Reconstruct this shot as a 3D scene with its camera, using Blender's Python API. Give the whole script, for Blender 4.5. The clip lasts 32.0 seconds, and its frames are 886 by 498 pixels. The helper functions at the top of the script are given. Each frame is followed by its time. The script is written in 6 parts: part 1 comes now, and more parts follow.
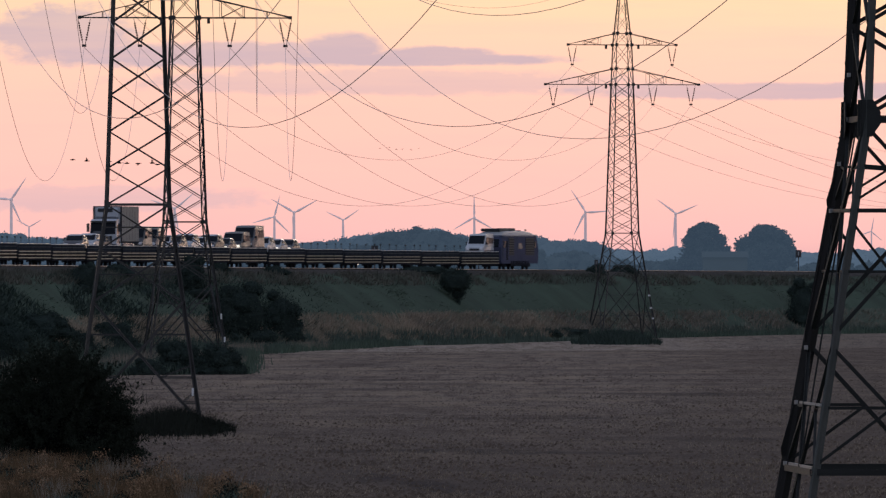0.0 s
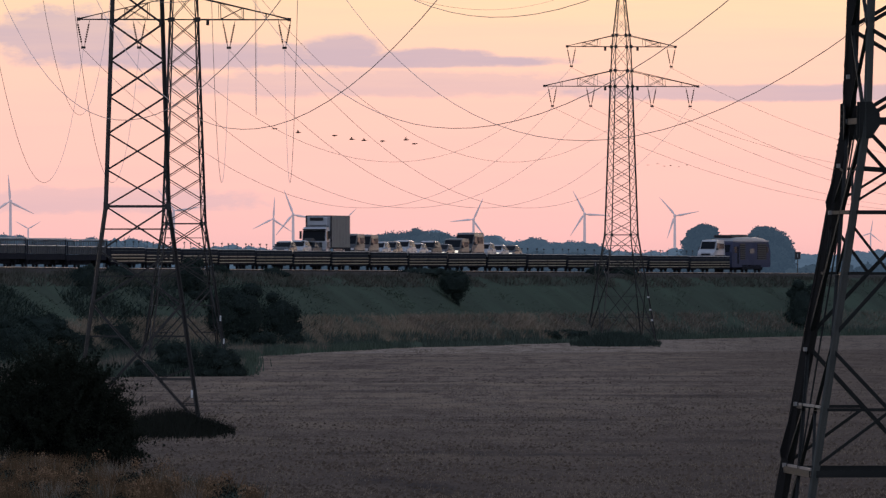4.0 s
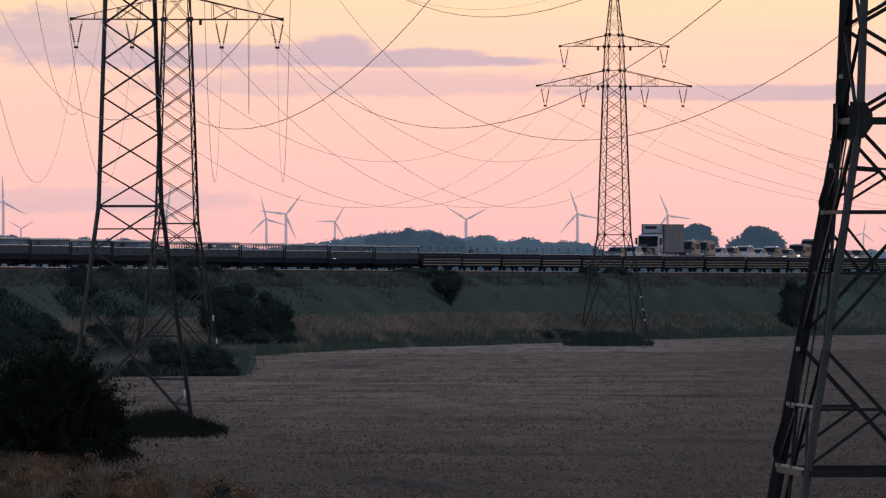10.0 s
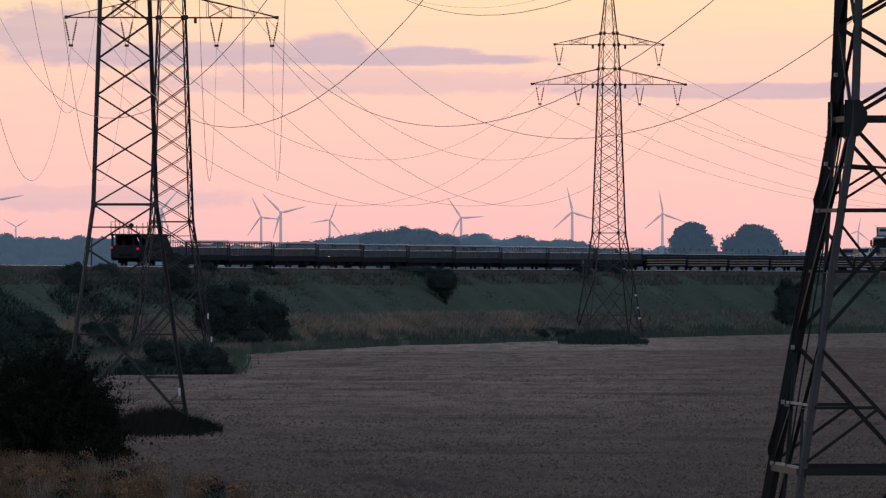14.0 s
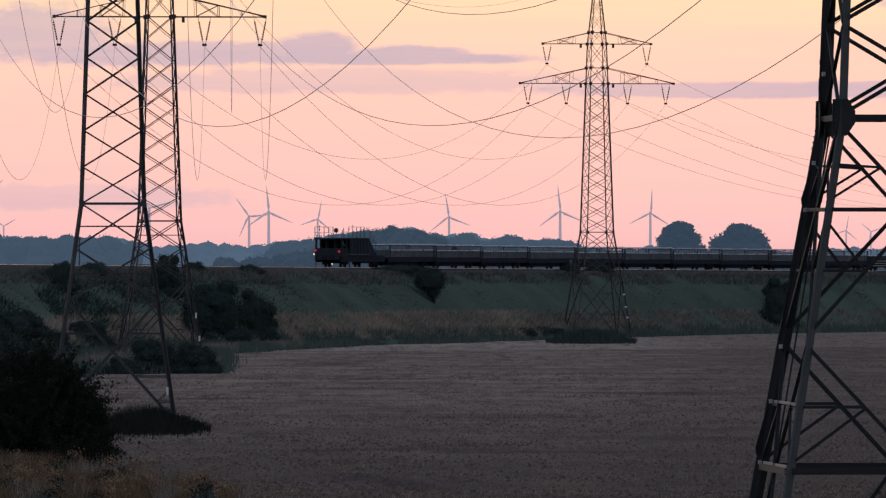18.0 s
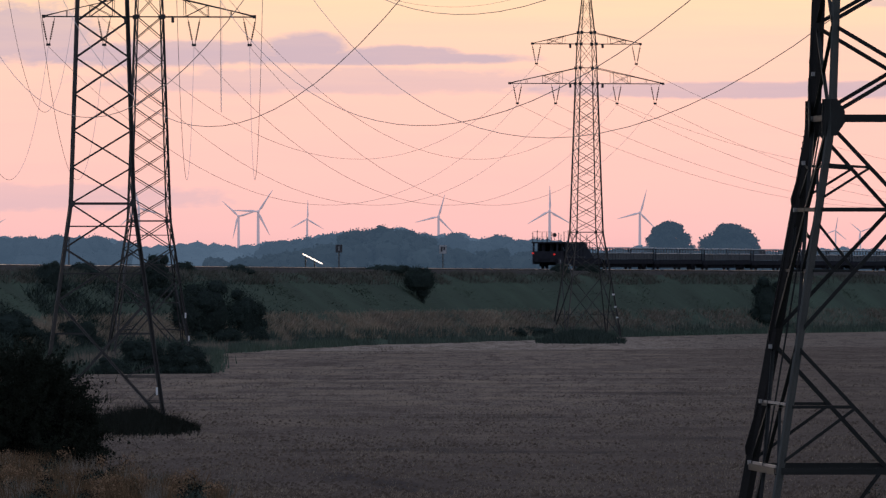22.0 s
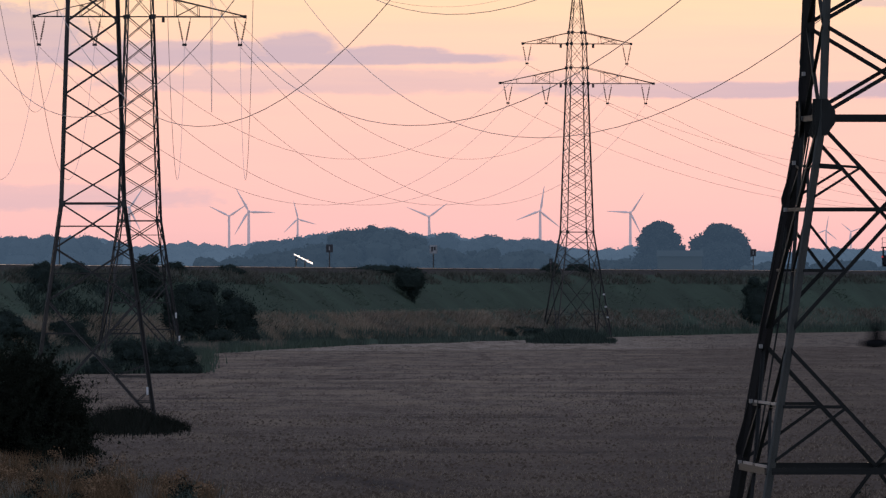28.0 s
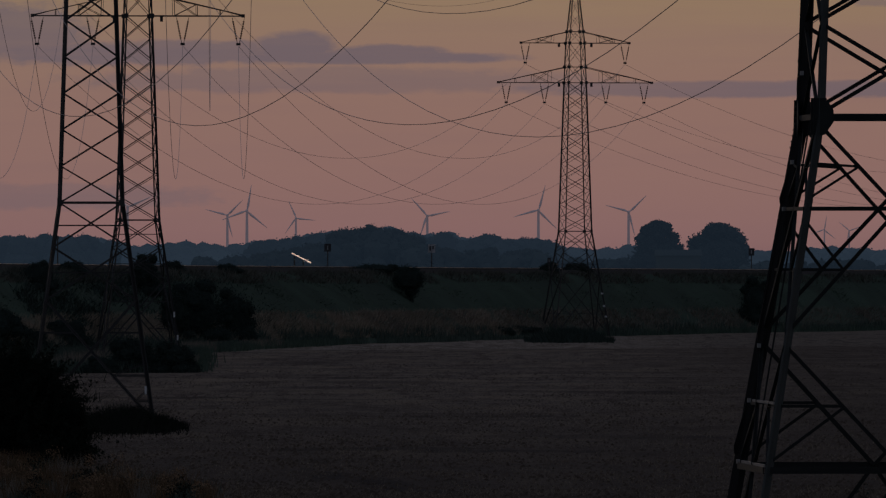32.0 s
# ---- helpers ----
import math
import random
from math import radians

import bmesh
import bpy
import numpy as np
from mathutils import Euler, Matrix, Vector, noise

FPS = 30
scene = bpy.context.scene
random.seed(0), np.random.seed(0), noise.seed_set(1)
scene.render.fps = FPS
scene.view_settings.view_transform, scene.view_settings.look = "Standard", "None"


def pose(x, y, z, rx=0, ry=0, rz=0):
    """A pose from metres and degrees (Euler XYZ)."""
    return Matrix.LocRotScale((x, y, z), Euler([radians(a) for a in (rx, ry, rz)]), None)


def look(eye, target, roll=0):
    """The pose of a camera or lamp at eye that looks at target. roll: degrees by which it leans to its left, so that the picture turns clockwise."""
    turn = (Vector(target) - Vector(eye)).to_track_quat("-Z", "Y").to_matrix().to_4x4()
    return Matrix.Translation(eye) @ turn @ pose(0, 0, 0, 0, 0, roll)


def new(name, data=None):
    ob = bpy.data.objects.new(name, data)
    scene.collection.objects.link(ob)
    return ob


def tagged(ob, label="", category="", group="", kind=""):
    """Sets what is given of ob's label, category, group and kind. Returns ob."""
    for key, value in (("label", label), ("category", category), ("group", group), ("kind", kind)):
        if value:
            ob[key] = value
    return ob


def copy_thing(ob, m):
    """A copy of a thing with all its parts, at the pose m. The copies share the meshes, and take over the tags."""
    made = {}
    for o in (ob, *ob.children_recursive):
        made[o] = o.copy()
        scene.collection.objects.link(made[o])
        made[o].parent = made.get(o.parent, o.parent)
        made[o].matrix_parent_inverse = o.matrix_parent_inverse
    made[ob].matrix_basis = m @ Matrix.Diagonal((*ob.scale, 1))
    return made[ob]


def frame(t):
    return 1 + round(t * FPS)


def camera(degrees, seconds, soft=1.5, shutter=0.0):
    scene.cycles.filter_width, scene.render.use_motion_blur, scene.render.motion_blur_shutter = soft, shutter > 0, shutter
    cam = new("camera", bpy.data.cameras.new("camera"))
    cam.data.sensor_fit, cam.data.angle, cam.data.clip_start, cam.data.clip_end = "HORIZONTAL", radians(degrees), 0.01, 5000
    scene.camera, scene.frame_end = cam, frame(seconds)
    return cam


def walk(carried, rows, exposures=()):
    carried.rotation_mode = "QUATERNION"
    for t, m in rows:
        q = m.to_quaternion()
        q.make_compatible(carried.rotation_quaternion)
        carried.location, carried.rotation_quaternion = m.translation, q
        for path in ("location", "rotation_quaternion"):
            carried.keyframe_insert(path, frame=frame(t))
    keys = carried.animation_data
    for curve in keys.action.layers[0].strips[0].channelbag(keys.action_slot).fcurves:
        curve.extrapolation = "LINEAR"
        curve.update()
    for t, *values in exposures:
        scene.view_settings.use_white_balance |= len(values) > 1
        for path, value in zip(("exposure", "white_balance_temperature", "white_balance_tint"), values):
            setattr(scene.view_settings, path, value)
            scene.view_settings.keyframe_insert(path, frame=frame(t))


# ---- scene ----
import itertools

# ---- camera: a long lens on a fixed stand, panning slowly ----
F = 20000.0                      # focal length in picture widths / 1568
EYE = Vector((0.0, 0.0, 8.1))
cam = camera(4.4901, 32.0, soft=1.3, shutter=0.5)


def spot(u, v, d):
    """The place d metres out on the bearing (u, v)."""
    return Vector(((u - 784.0) / F * d, d, EYE.z + (444.0 - v) / F * d))


# seconds, drift across, drift up (in 1/20000 rad)
PAN = [
    (0, 80.1, 1.9), (0.5, 79.9, 4.4), (1, 81.2, 5.9), (1.5, 81.2, 4.7), (2, 81, 4.9), (2.5, 81, 4.8),
    (3, 81.2, 5.8), (3.5, 79.7, 4.9), (5.5, 76.3, 6), (6, 72, 4.7), (6.5, 71.7, 4.6), (7, 71.9, 6.3),
    (7.5, 71.9, 6.3), (8, 70.5, 4.9), (8.5, 65.9, 5.7), (9, 66.1, 7.5), (9.5, 66.1, 7.5), (10, 65.9, 4.7),
    (10.5, 65.9, 3.3), (11, 64.3, 0.1), (11.5, 60, 0), (12, 56.8, 1.6), (12.5, 56.7, 3.1), (13, 56.7, 1.7),
    (13.5, 56.7, 1.5), (14, 56.7, 1.6), (14.5, 56.7, 3.1), (16.5, 49.1, 1.9), (17, 44.4, 1.6), (17.5, 39.7, 1.8),
    (18, 35.4, 0.2), (18.5, 35.2, -0.3), (19, 32.2, -1.6), (19.5, 29.2, -2.8), (20, 26, -1.4), (20.5, 23.1, -1.5),
    (21, 21.4, -1.4), (21.5, 20, -0.2), (22, 16.8, 0.2), (22.5, 15.3, 0.1), (23, 13.7, -0), (23.5, 12.3, -1.4),
    (24, 10.7, -0.1), (24.5, 9.4, 0), (25, 10.7, -1.5), (25.5, 10.7, -1.6), (27.5, 3.2, -1.6), (28, 0, 0),
    (28.5, -1.6, 0.1), (29, -3, 1.5), (29.5, -3.1, 1.9), (30, -4.4, 3.2), (30.5, -4.5, 1.6), (31, -4.3, 1.4),
    (31.5, -3.1, -0.2), (32, -3.1, -1.4),
]
# seconds, stops, kelvin, tint: the picture cools a little in the first seconds and fades out at the end
FADE = [(0, 0.0, 6690, 10.2), (3, 0.0, 6600, 10.1), (8, 0.0, 6530, 10.0), (16, 0.0, 6500, 10.0), (30.9, 0.0, 6500, 10.0), (31.0, -0.01, 6500, 10.0),
        (31.25, -0.42, 6500, 10.0), (31.5, -0.92, 6500, 10.0), (31.75, -1.48, 6500, 10.0), (32, -2.08, 6500, 10.0)]
walk(cam, [(t, look(EYE, spot(784 - dx, 441 - dy, 1000))) for t, dx, dy in PAN], exposures=FADE)

# ---- world: afterglow sky with thin cloud banks ----
world = bpy.data.worlds.new("world")
scene.world = world
world.use_nodes = True
wt = world.node_tree
wt.nodes.clear()


class Nodes:
    """Short hand for building a node tree."""

    def __init__(self, tree):
        self.t = tree

    def add(self, kind, inputs=(), **props):
        n = self.t.nodes.new(kind)
        for k, v in props.items():
            setattr(n, k, v)
        for k, v in dict(inputs).items():
            if isinstance(v, bpy.types.NodeSocket):
                self.t.links.new(v, n.inputs[k])
            else:
                n.inputs[k].default_value = v
        return n

    def math(self, op, a, b=0.0, clamp=False):
        return self.add("ShaderNodeMath", {0: a, 1: b}, operation=op, use_clamp=clamp).outputs[0]

    def ramp(self, fac, stops, mode="EASE"):
        n = self.add("ShaderNodeValToRGB", {"Fac": fac})
        n.color_ramp.interpolation = mode
        el = n.color_ramp.elements
        while len(el) < len(stops):
            el.new(0.5)
        for e, (p, c) in zip(el, stops):
            e.position = p
            e.color = (*c, 1) if len(c) == 3 else c
        return n.outputs["Color"]

    def mix(self, fac, a, b, blend="MIX"):
        n = self.add("ShaderNodeMix", {0: fac, 6: a, 7: b}, data_type="RGBA", blend_type=blend)
        return n.outputs[2]

    def noise(self, vec, scale, detail=3.0, rough=0.5):
        n = self.add("ShaderNodeTexNoise", {"Scale": scale, "Detail": detail, "Roughness": rough})
        if vec is not None:
            self.t.links.new(vec, n.inputs["Vector"])
        return n.outputs["Fac"]


def rgba(r, g, b):
    return (r, g, b, 1.0)


W = Nodes(wt)
SUN_EL, SUN_ROT = radians(1.5), radians(8.0)
sky = W.add("ShaderNodeTexSky", sky_type="NISHITA", sun_disc=False, sun_elevation=SUN_EL, sun_rotation=SUN_ROT)
geo = W.add("ShaderNodeTexCoord")
sep = W.add("ShaderNodeSeparateXYZ", {0: geo.outputs["Generated"]})
dxn, dyn, dzn = sep.outputs[0], sep.outputs[1], sep.outputs[2]
# elevation, stretched so that the lowest two degrees get most of the ramp
el = W.math("POWER", W.math("MAXIMUM", dzn, 0.0), 0.5)
low = W.ramp(el, [(0.0, (0.82, 0.47, 0.50)), (0.045, (0.93, 0.535, 0.535)), (0.085, (0.99, 0.585, 0.535)), (0.115, (1.01, 0.615, 0.53)),
                  (0.135, (1.03, 0.665, 0.52)), (0.152, (1.07, 0.745, 0.48)), (0.25, (0.98, 0.78, 0.62)), (0.45, (0.60, 0.58, 0.62)),
                  (0.7, (0.33, 0.38, 0.50)), (1.0, (0.25, 0.31, 0.45))], "LINEAR")
# the side away from the glow is dim and blue
away = W.math("MULTIPLY_ADD", dyn, 0.5)
away.node.inputs[2].default_value = 0.5
away = W.math("POWER", away, 3.0, True)
dim = W.ramp(el, [(0.0, (0.48, 0.50, 0.64)), (0.4, (0.42, 0.475, 0.64)), (1.0, (0.285, 0.37, 0.55))], "LINEAR")
glow = W.mix(away, dim, low)
# cloud banks: bearing across and height, in units of a degree
az = W.math("MULTIPLY", W.math("DIVIDE", dxn, W.math("MAXIMUM", dyn, 0.05)), 57.3)
hi = W.math("MULTIPLY", dzn, 57.3)
cvec = W.add("ShaderNodeCombineXYZ", {0: az, 1: W.math("MULTIPLY", hi, 2.2), 2: 0.0}).outputs[0]
puff = W.noise(cvec, 5.5, 8.0, 0.62)
wisp = W.noise(W.add("ShaderNodeCombineXYZ", {0: W.math("MULTIPLY", az, 0.35), 1: W.math("MULTIPLY", hi, 5.0), 2: 3.3}).outputs[0], 1.6, 4.0, 0.6)


def bank(a0, h0, ra, rh, warp):
    """A soft elliptic bank round bearing a0 and height h0 (degrees)."""
    p = W.math("POWER", W.math("DIVIDE", W.math("SUBTRACT", az, a0), ra), 2.0)
    q = W.math("POWER", W.math("DIVIDE", W.math("SUBTRACT", hi, h0), rh), 2.0)
    d = W.math("SUBTRACT", 1.0, W.math("ADD", p, q))
    d = W.math("ADD", d, W.math("MULTIPLY", W.math("SUBTRACT", puff, 0.5), warp))
    return W.math("MULTIPLY", W.math("MAXIMUM", d, 0.0), 1.9, True)


banks = [bank(-0.35, 0.975, 0.85, 0.038, 1.3), bank(-0.74, 1.025, 0.25, 0.095, 1.1), bank(-0.28, 0.995, 0.36, 0.055, 1.5), bank(-2.15, 1.10, 0.42, 0.17, 1.8),
         bank(1.75, 0.815, 1.75, 0.050, 1.4), bank(-0.55, 0.86, 1.5, 0.075, 1.8), bank(-5.0, 1.0, 1.6, 0.1, 2.0), bank(6.0, 1.2, 2.0, 0.1, 2.0),
         bank(2.35, 1.27, 0.35, 0.05, 2.0), bank(-1.9, 0.27, 0.9, 0.08, 2.0), bank(-1.45, 1.0, 0.95, 0.075, 2.0)]
SHARE = [1.0, 1.0, 1.0, 0.8, 0.85, 0.5, 0.8, 0.8, 0.6, 0.45, 0.85]
cloud = W.math("MULTIPLY", banks[0], SHARE[0])
for b, share in zip(banks[1:], SHARE[1:]):
    cloud = W.math("MAXIMUM", cloud, W.math("MULTIPLY", b, share))
soft_edge = W.math("MULTIPLY_ADD", wisp, 0.7)
soft_edge.node.inputs[2].default_value = 0.5
cloud = W.math("MULTIPLY", cloud, soft_edge)
faint = W.math("MULTIPLY", W.math("MAXIMUM", W.math("SUBTRACT", wisp, 0.47), 0.0), 2.2, True)
cloud = W.math("MINIMUM", cloud, 0.85)
sky_mix = W.mix(faint, glow, W.mix(0.35, glow, rgba(0.80, 0.50, 0.52)))
sky_mix = W.mix(cloud, sky_mix, rgba(0.50, 0.43, 0.54))
full = W.mix(0.004, sky_mix, sky.outputs[0])
bg = W.add("ShaderNodeBackground", {"Color": full, "Strength": 1.0})
out = W.add("ShaderNodeOutputWorld", {"Surface": bg.outputs[0]})

# the last of the sun behind the haze, low ahead
sun = new("sun", bpy.data.lights.new("sun", "SUN"))
sun.data.energy, sun.data.angle, sun.data.color = 0.35, radians(14), (1.0, 0.72, 0.55)
sun.matrix_world = look((0, 0, 0), (-math.sin(SUN_ROT), -math.cos(SUN_ROT), -math.sin(radians(5))))

# ---- materials ----


def material(name, base, rough=0.8, metal=0.0, var=0.35, scale=3.0, fine=40.0, bump=0.3, second=None, island=0.0, obj_random=0.0, spec=None):
    """A surface with two scales of variation in colour and a fine relief."""
    m = bpy.data.materials.new(name)
    m.use_nodes = True
    t = m.node_tree
    n = Nodes(t)
    bsdf = t.nodes["Principled BSDF"]
    co = n.add("ShaderNodeTexCoord").outputs["Object"]
    big = n.noise(co, scale, 4.0, 0.6)
    small = n.noise(co, fine, 3.0, 0.6)
    b = Vector(base)
    s2 = Vector(second) if second else b * (1 - var)
    col = n.ramp(big, [(0.3, tuple(s2)), (0.7, tuple(b))], "LINEAR")
    col = n.mix(n.math("MULTIPLY", small, var), col, rgba(*(b * 0.45)))
    if island:
        g = n.add("ShaderNodeNewGeometry").outputs["Random Per Island"]
        col = n.mix(n.math("MULTIPLY", g, island), col, rgba(*(b * 0.35)))
    if obj_random:
        g = n.add("ShaderNodeObjectInfo").outputs["Random"]
        col = n.mix(n.math("MULTIPLY", g, obj_random), col, rgba(*(b * 0.5)))
    t.links.new(col, bsdf.inputs["Base Color"])
    r = n.math("MULTIPLY_ADD", small, 0.25)
    r.node.inputs[2].default_value = max(rough - 0.12, 0.02)
    t.links.new(r, bsdf.inputs["Roughness"])
    bsdf.inputs["Metallic"].default_value = metal
    if spec is None:
        spec = 0.0 if rough >= 0.75 else 0.35
    if metal < 0.5:
        bsdf.inputs["Specular IOR Level"].default_value = spec
    if bump:
        bn = n.add("ShaderNodeBump", {"Strength": bump, "Distance": 0.03, "Height": small})
        t.links.new(bn.outputs[0], bsdf.inputs["Normal"])
    return m


STEEL = material("galvanised_steel", (0.064, 0.062, 0.059), 0.42, 0.0, 0.4, 1.5, 25.0, 0.15, second=(0.028, 0.026, 0.025), obj_random=0.85, spec=0.3)
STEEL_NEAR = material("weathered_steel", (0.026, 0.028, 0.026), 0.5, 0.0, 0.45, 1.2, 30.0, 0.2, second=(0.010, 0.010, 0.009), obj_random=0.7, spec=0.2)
# lit copy of the near steel: the light on one leg is in its colour
STEEL_LIT = material("lit_leg_steel", (0.062, 0.068, 0.062), 0.5, 0.0, 0.35, 1.2, 30.0, 0.2, second=(0.034, 0.037, 0.034), spec=0.3)
# black of the cable sheaths, also the painted shade of the far leg
SHEATH_AND_SHADE = material("cable_sheath_and_leg_shade", (0.012, 0.011, 0.011), 0.6, 0.0, 0.3, 2.0, 20.0, 0.1, spec=0.2)
BRACKET = material("pale_zinc_bracket", (0.30, 0.29, 0.275), 0.5, 0.0, 0.3, 3.0, 20.0, 0.1)
WIRE = material("conductor_metal", (0.66, 0.55, 0.51), 0.6, 0.0, 0.2, 1.0, 20.0, 0.0)
GLASSY = material("insulator_porcelain", (0.10, 0.05, 0.035), 0.35, 0.0, 0.2, 5.0, 40.0, 0.0)
WHITE_MARK = material("white_enamel", (0.75, 0.75, 0.73), 0.5, 0.0, 0.2, 6.0, 40.0, 0.0)
LEAF_DARK = material("dark_leaves", (0.036, 0.044, 0.032), 0.75, 0.0, 0.4, 0.7, 4.0, 0.0, island=0.6)
LEAF = material("hedge_leaves", (0.058, 0.078, 0.064), 0.85, 0.0, 0.35, 0.25, 3.0, 0.0, second=(0.036, 0.052, 0.046), island=0.4)
WEED_DARK = material("dark_standing_weeds", (0.032, 0.036, 0.029), 0.9, 0.0, 0.4, 0.7, 4.0, 0.0, island=0.6)
# solid cores of the bushes, coloured dark for the shade inside
CORE_DARK = material("black_shade_core", (0.012, 0.014, 0.012), 0.9, 0.0, 0.4, 1.0, 6.0, 0.3)
LEAF_CORE = material("inner_shade_core", (0.036, 0.050, 0.044), 0.9, 0.0, 0.4, 1.0, 6.0, 0.3)
BARK = material("bark", (0.09, 0.07, 0.055), 0.9, 0.0, 0.4, 2.0, 20.0, 0.5)
GRASS = material("embankment_grass", (0.082, 0.112, 0.082), 0.9, 0.0, 0.3, 0.10, 0.9, 0.2, second=(0.058, 0.070, 0.056))
DRY = material("dry_grass", (0.52, 0.40, 0.29), 0.9, 0.0, 0.3, 0.16, 2.0, 0.0, second=(0.19, 0.165, 0.125), island=0.6)
DARK_BLADES = material("dark_rank_grass", (0.118, 0.148, 0.120), 0.9, 0.0, 0.3, 0.15, 2.0, 0.0, second=(0.07, 0.095, 0.075), island=0.45)
STALK = material("dull_withered_stalks", (0.30, 0.25, 0.195), 0.9, 0.0, 0.3, 0.4, 2.0, 0.0, second=(0.17, 0.15, 0.125), island=0.5)
SLOPE_BLADES = material("slope_grass_blades", (0.140, 0.180, 0.128), 0.9, 0.0, 0.3, 0.16, 2.0, 0.0, second=(0.088, 0.108, 0.084), island=0.4)
GREEN_BLADES = material("green_grass_blades", (0.118, 0.155, 0.112), 0.85, 0.0, 0.3, 0.12, 2.0, 0.0, second=(0.082, 0.115, 0.088), island=0.45)
CREST = material("withered_crest_weeds", (0.17, 0.155, 0.125), 0.9, 0.0, 0.3, 0.12, 2.0, 0.0, second=(0.07, 0.085, 0.068), island=0.5)
WEED_HEAD = material("rust_seed_heads", (0.44, 0.28, 0.17), 0.9, 0.0, 0.3, 0.7, 3.0, 0.0, second=(0.15, 0.10, 0.06), island=0.7)
STRAW = material("cut_stubble", (0.36, 0.29, 0.21), 0.9, 0.0, 0.3, 0.2, 3.0, 0.0, second=(0.22, 0.175, 0.13), island=0.7)
WEED = material("rust_brown_weeds", (0.23, 0.14, 0.08), 0.9, 0.0, 0.3, 0.7, 3.0, 0.0, second=(0.08, 0.07, 0.042), island=0.8)
CLOD = material("soil_clods", (0.20, 0.15, 0.115), 0.95, 0.0, 0.3, 0.05, 8.0, 0.0, second=(0.10, 0.08, 0.066), island=0.95)
BALLAST = material("track_ballast", (0.095, 0.086, 0.08), 0.9, 0.0, 0.4, 2.0, 12.0, 0.8)
RUST = material("rusty_rail_web", (0.07, 0.05, 0.04), 0.85, 0.0, 0.4, 2.0, 20.0, 0.2)
RAIL = material("polished_rail", (0.40, 0.39, 0.39), 0.4, 1.0, 0.2, 2.0, 20.0, 0.05)
CONCRETE = material("sleeper_concrete", (0.15, 0.14, 0.13), 0.85, 0.0, 0.3, 2.0, 20.0, 0.3)
FRAME = material("wagon_frame_steel", (0.040, 0.042, 0.05), 0.8, 0.0, 0.4, 1.5, 12.0, 0.2)
PANEL = material("wagon_side_paint", (0.040, 0.045, 0.054), 0.8, 0.0, 0.4, 1.2, 10.0, 0.15, second=(0.028, 0.031, 0.037))
STRIPE = material("worn_yellow_rail", (0.30, 0.295, 0.22), 0.45, 0.0, 0.5, 0.8, 10.0, 0.1, second=(0.13, 0.128, 0.10))
ZINC = material("zinc_sheet", (0.125, 0.135, 0.14), 0.8, 0.0, 0.4, 0.6, 6.0, 0.1, second=(0.07, 0.078, 0.085))
ZINC_TOP = material("zinc_top_rail", (0.68, 0.69, 0.71), 0.4, 0.0, 0.4, 1.3, 10.0, 0.1, second=(0.28, 0.29, 0.30))
ZINC_POST = material("zinc_post", (0.075, 0.08, 0.085), 0.7, 0.0, 0.4, 1.5, 10.0, 0.1, second=(0.05, 0.054, 0.06))
TYRE = material("tyre_rubber", (0.025, 0.025, 0.027), 0.85, 0.0, 0.3, 5.0, 40.0, 0.2)
RIM = material("alloy_rim", (0.5, 0.5, 0.52), 0.35, 0.8, 0.2, 5.0, 40.0, 0.0)
CAR_GLASS = material("car_glass", (0.012, 0.015, 0.02), 0.15, 0.0, 0.1, 2.0, 20.0, 0.0, spec=0.06)
LAMP_GLASS = material("headlamp_glass", (0.8, 0.8, 0.82), 0.12, 0.0, 0.1, 5.0, 20.0, 0.0)
BLACK = material("black_plastic", (0.03, 0.03, 0.032), 0.6, 0.0, 0.2, 3.0, 30.0, 0.1)
BOARD_DARK = material("dark_signboard", (0.05, 0.05, 0.055), 0.6, 0.0, 0.2, 3.0, 20.0, 0.0)
BOARD_PALE = material("pale_signboard", (0.42, 0.42, 0.42), 0.5, 0.0, 0.3, 3.0, 20.0, 0.0)
FEATHER = material("dark_feathers", (0.02, 0.02, 0.022), 0.8, 0.0, 0.3, 5.0, 30.0, 0.0)
LOCO_PAINT = material("violet_blue_paint", (0.076, 0.084, 0.138), 0.7, 0.0, 0.4, 0.4, 5.0, 0.05, second=(0.050, 0.057, 0.098), spec=0.04)
LOCO_ROOF = material("pale_grey_roof", (0.30, 0.30, 0.31), 0.45, 0.0, 0.3, 1.0, 8.0, 0.1)


def paint(name, base, rough=0.3):
    return material(name, base, rough, 0.0, 0.15, 1.0, 12.0, 0.02, spec=0.15)


P_WHITE = paint("white_car_paint", (0.46, 0.48, 0.51), 0.22)
P_SILVER = paint("silver_car_paint", (0.12, 0.127, 0.14), 0.2)
# dark paint for van bonnets, standing for the shade on their fronts
P_DARK = paint("shaded_front_paint", (0.06, 0.065, 0.075))
P_VAN = paint("grey_van_paint", (0.125, 0.128, 0.13))
P_GREY = paint("grey_car_paint", (0.06, 0.063, 0.07))
P_BOX = paint("pale_grey_box_panel", (0.20, 0.205, 0.20), 0.6)


def lamp_material(name, colour, strength):
    m = bpy.data.materials.new(name)
    m.use_nodes = True
    b = m.node_tree.nodes["Principled BSDF"]
    b.inputs["Base Color"].default_value = rgba(*colour)
    b.inputs["Emission Color"].default_value = rgba(*colour)
    b.inputs["Emission Strength"].default_value = strength
    return m


TAIL = lamp_material("red_tail_lamp", (0.8, 0.03, 0.02), 0.3)
HEAD = lamp_material("lit_headlamp", (1.0, 0.9, 0.75), 1.0)


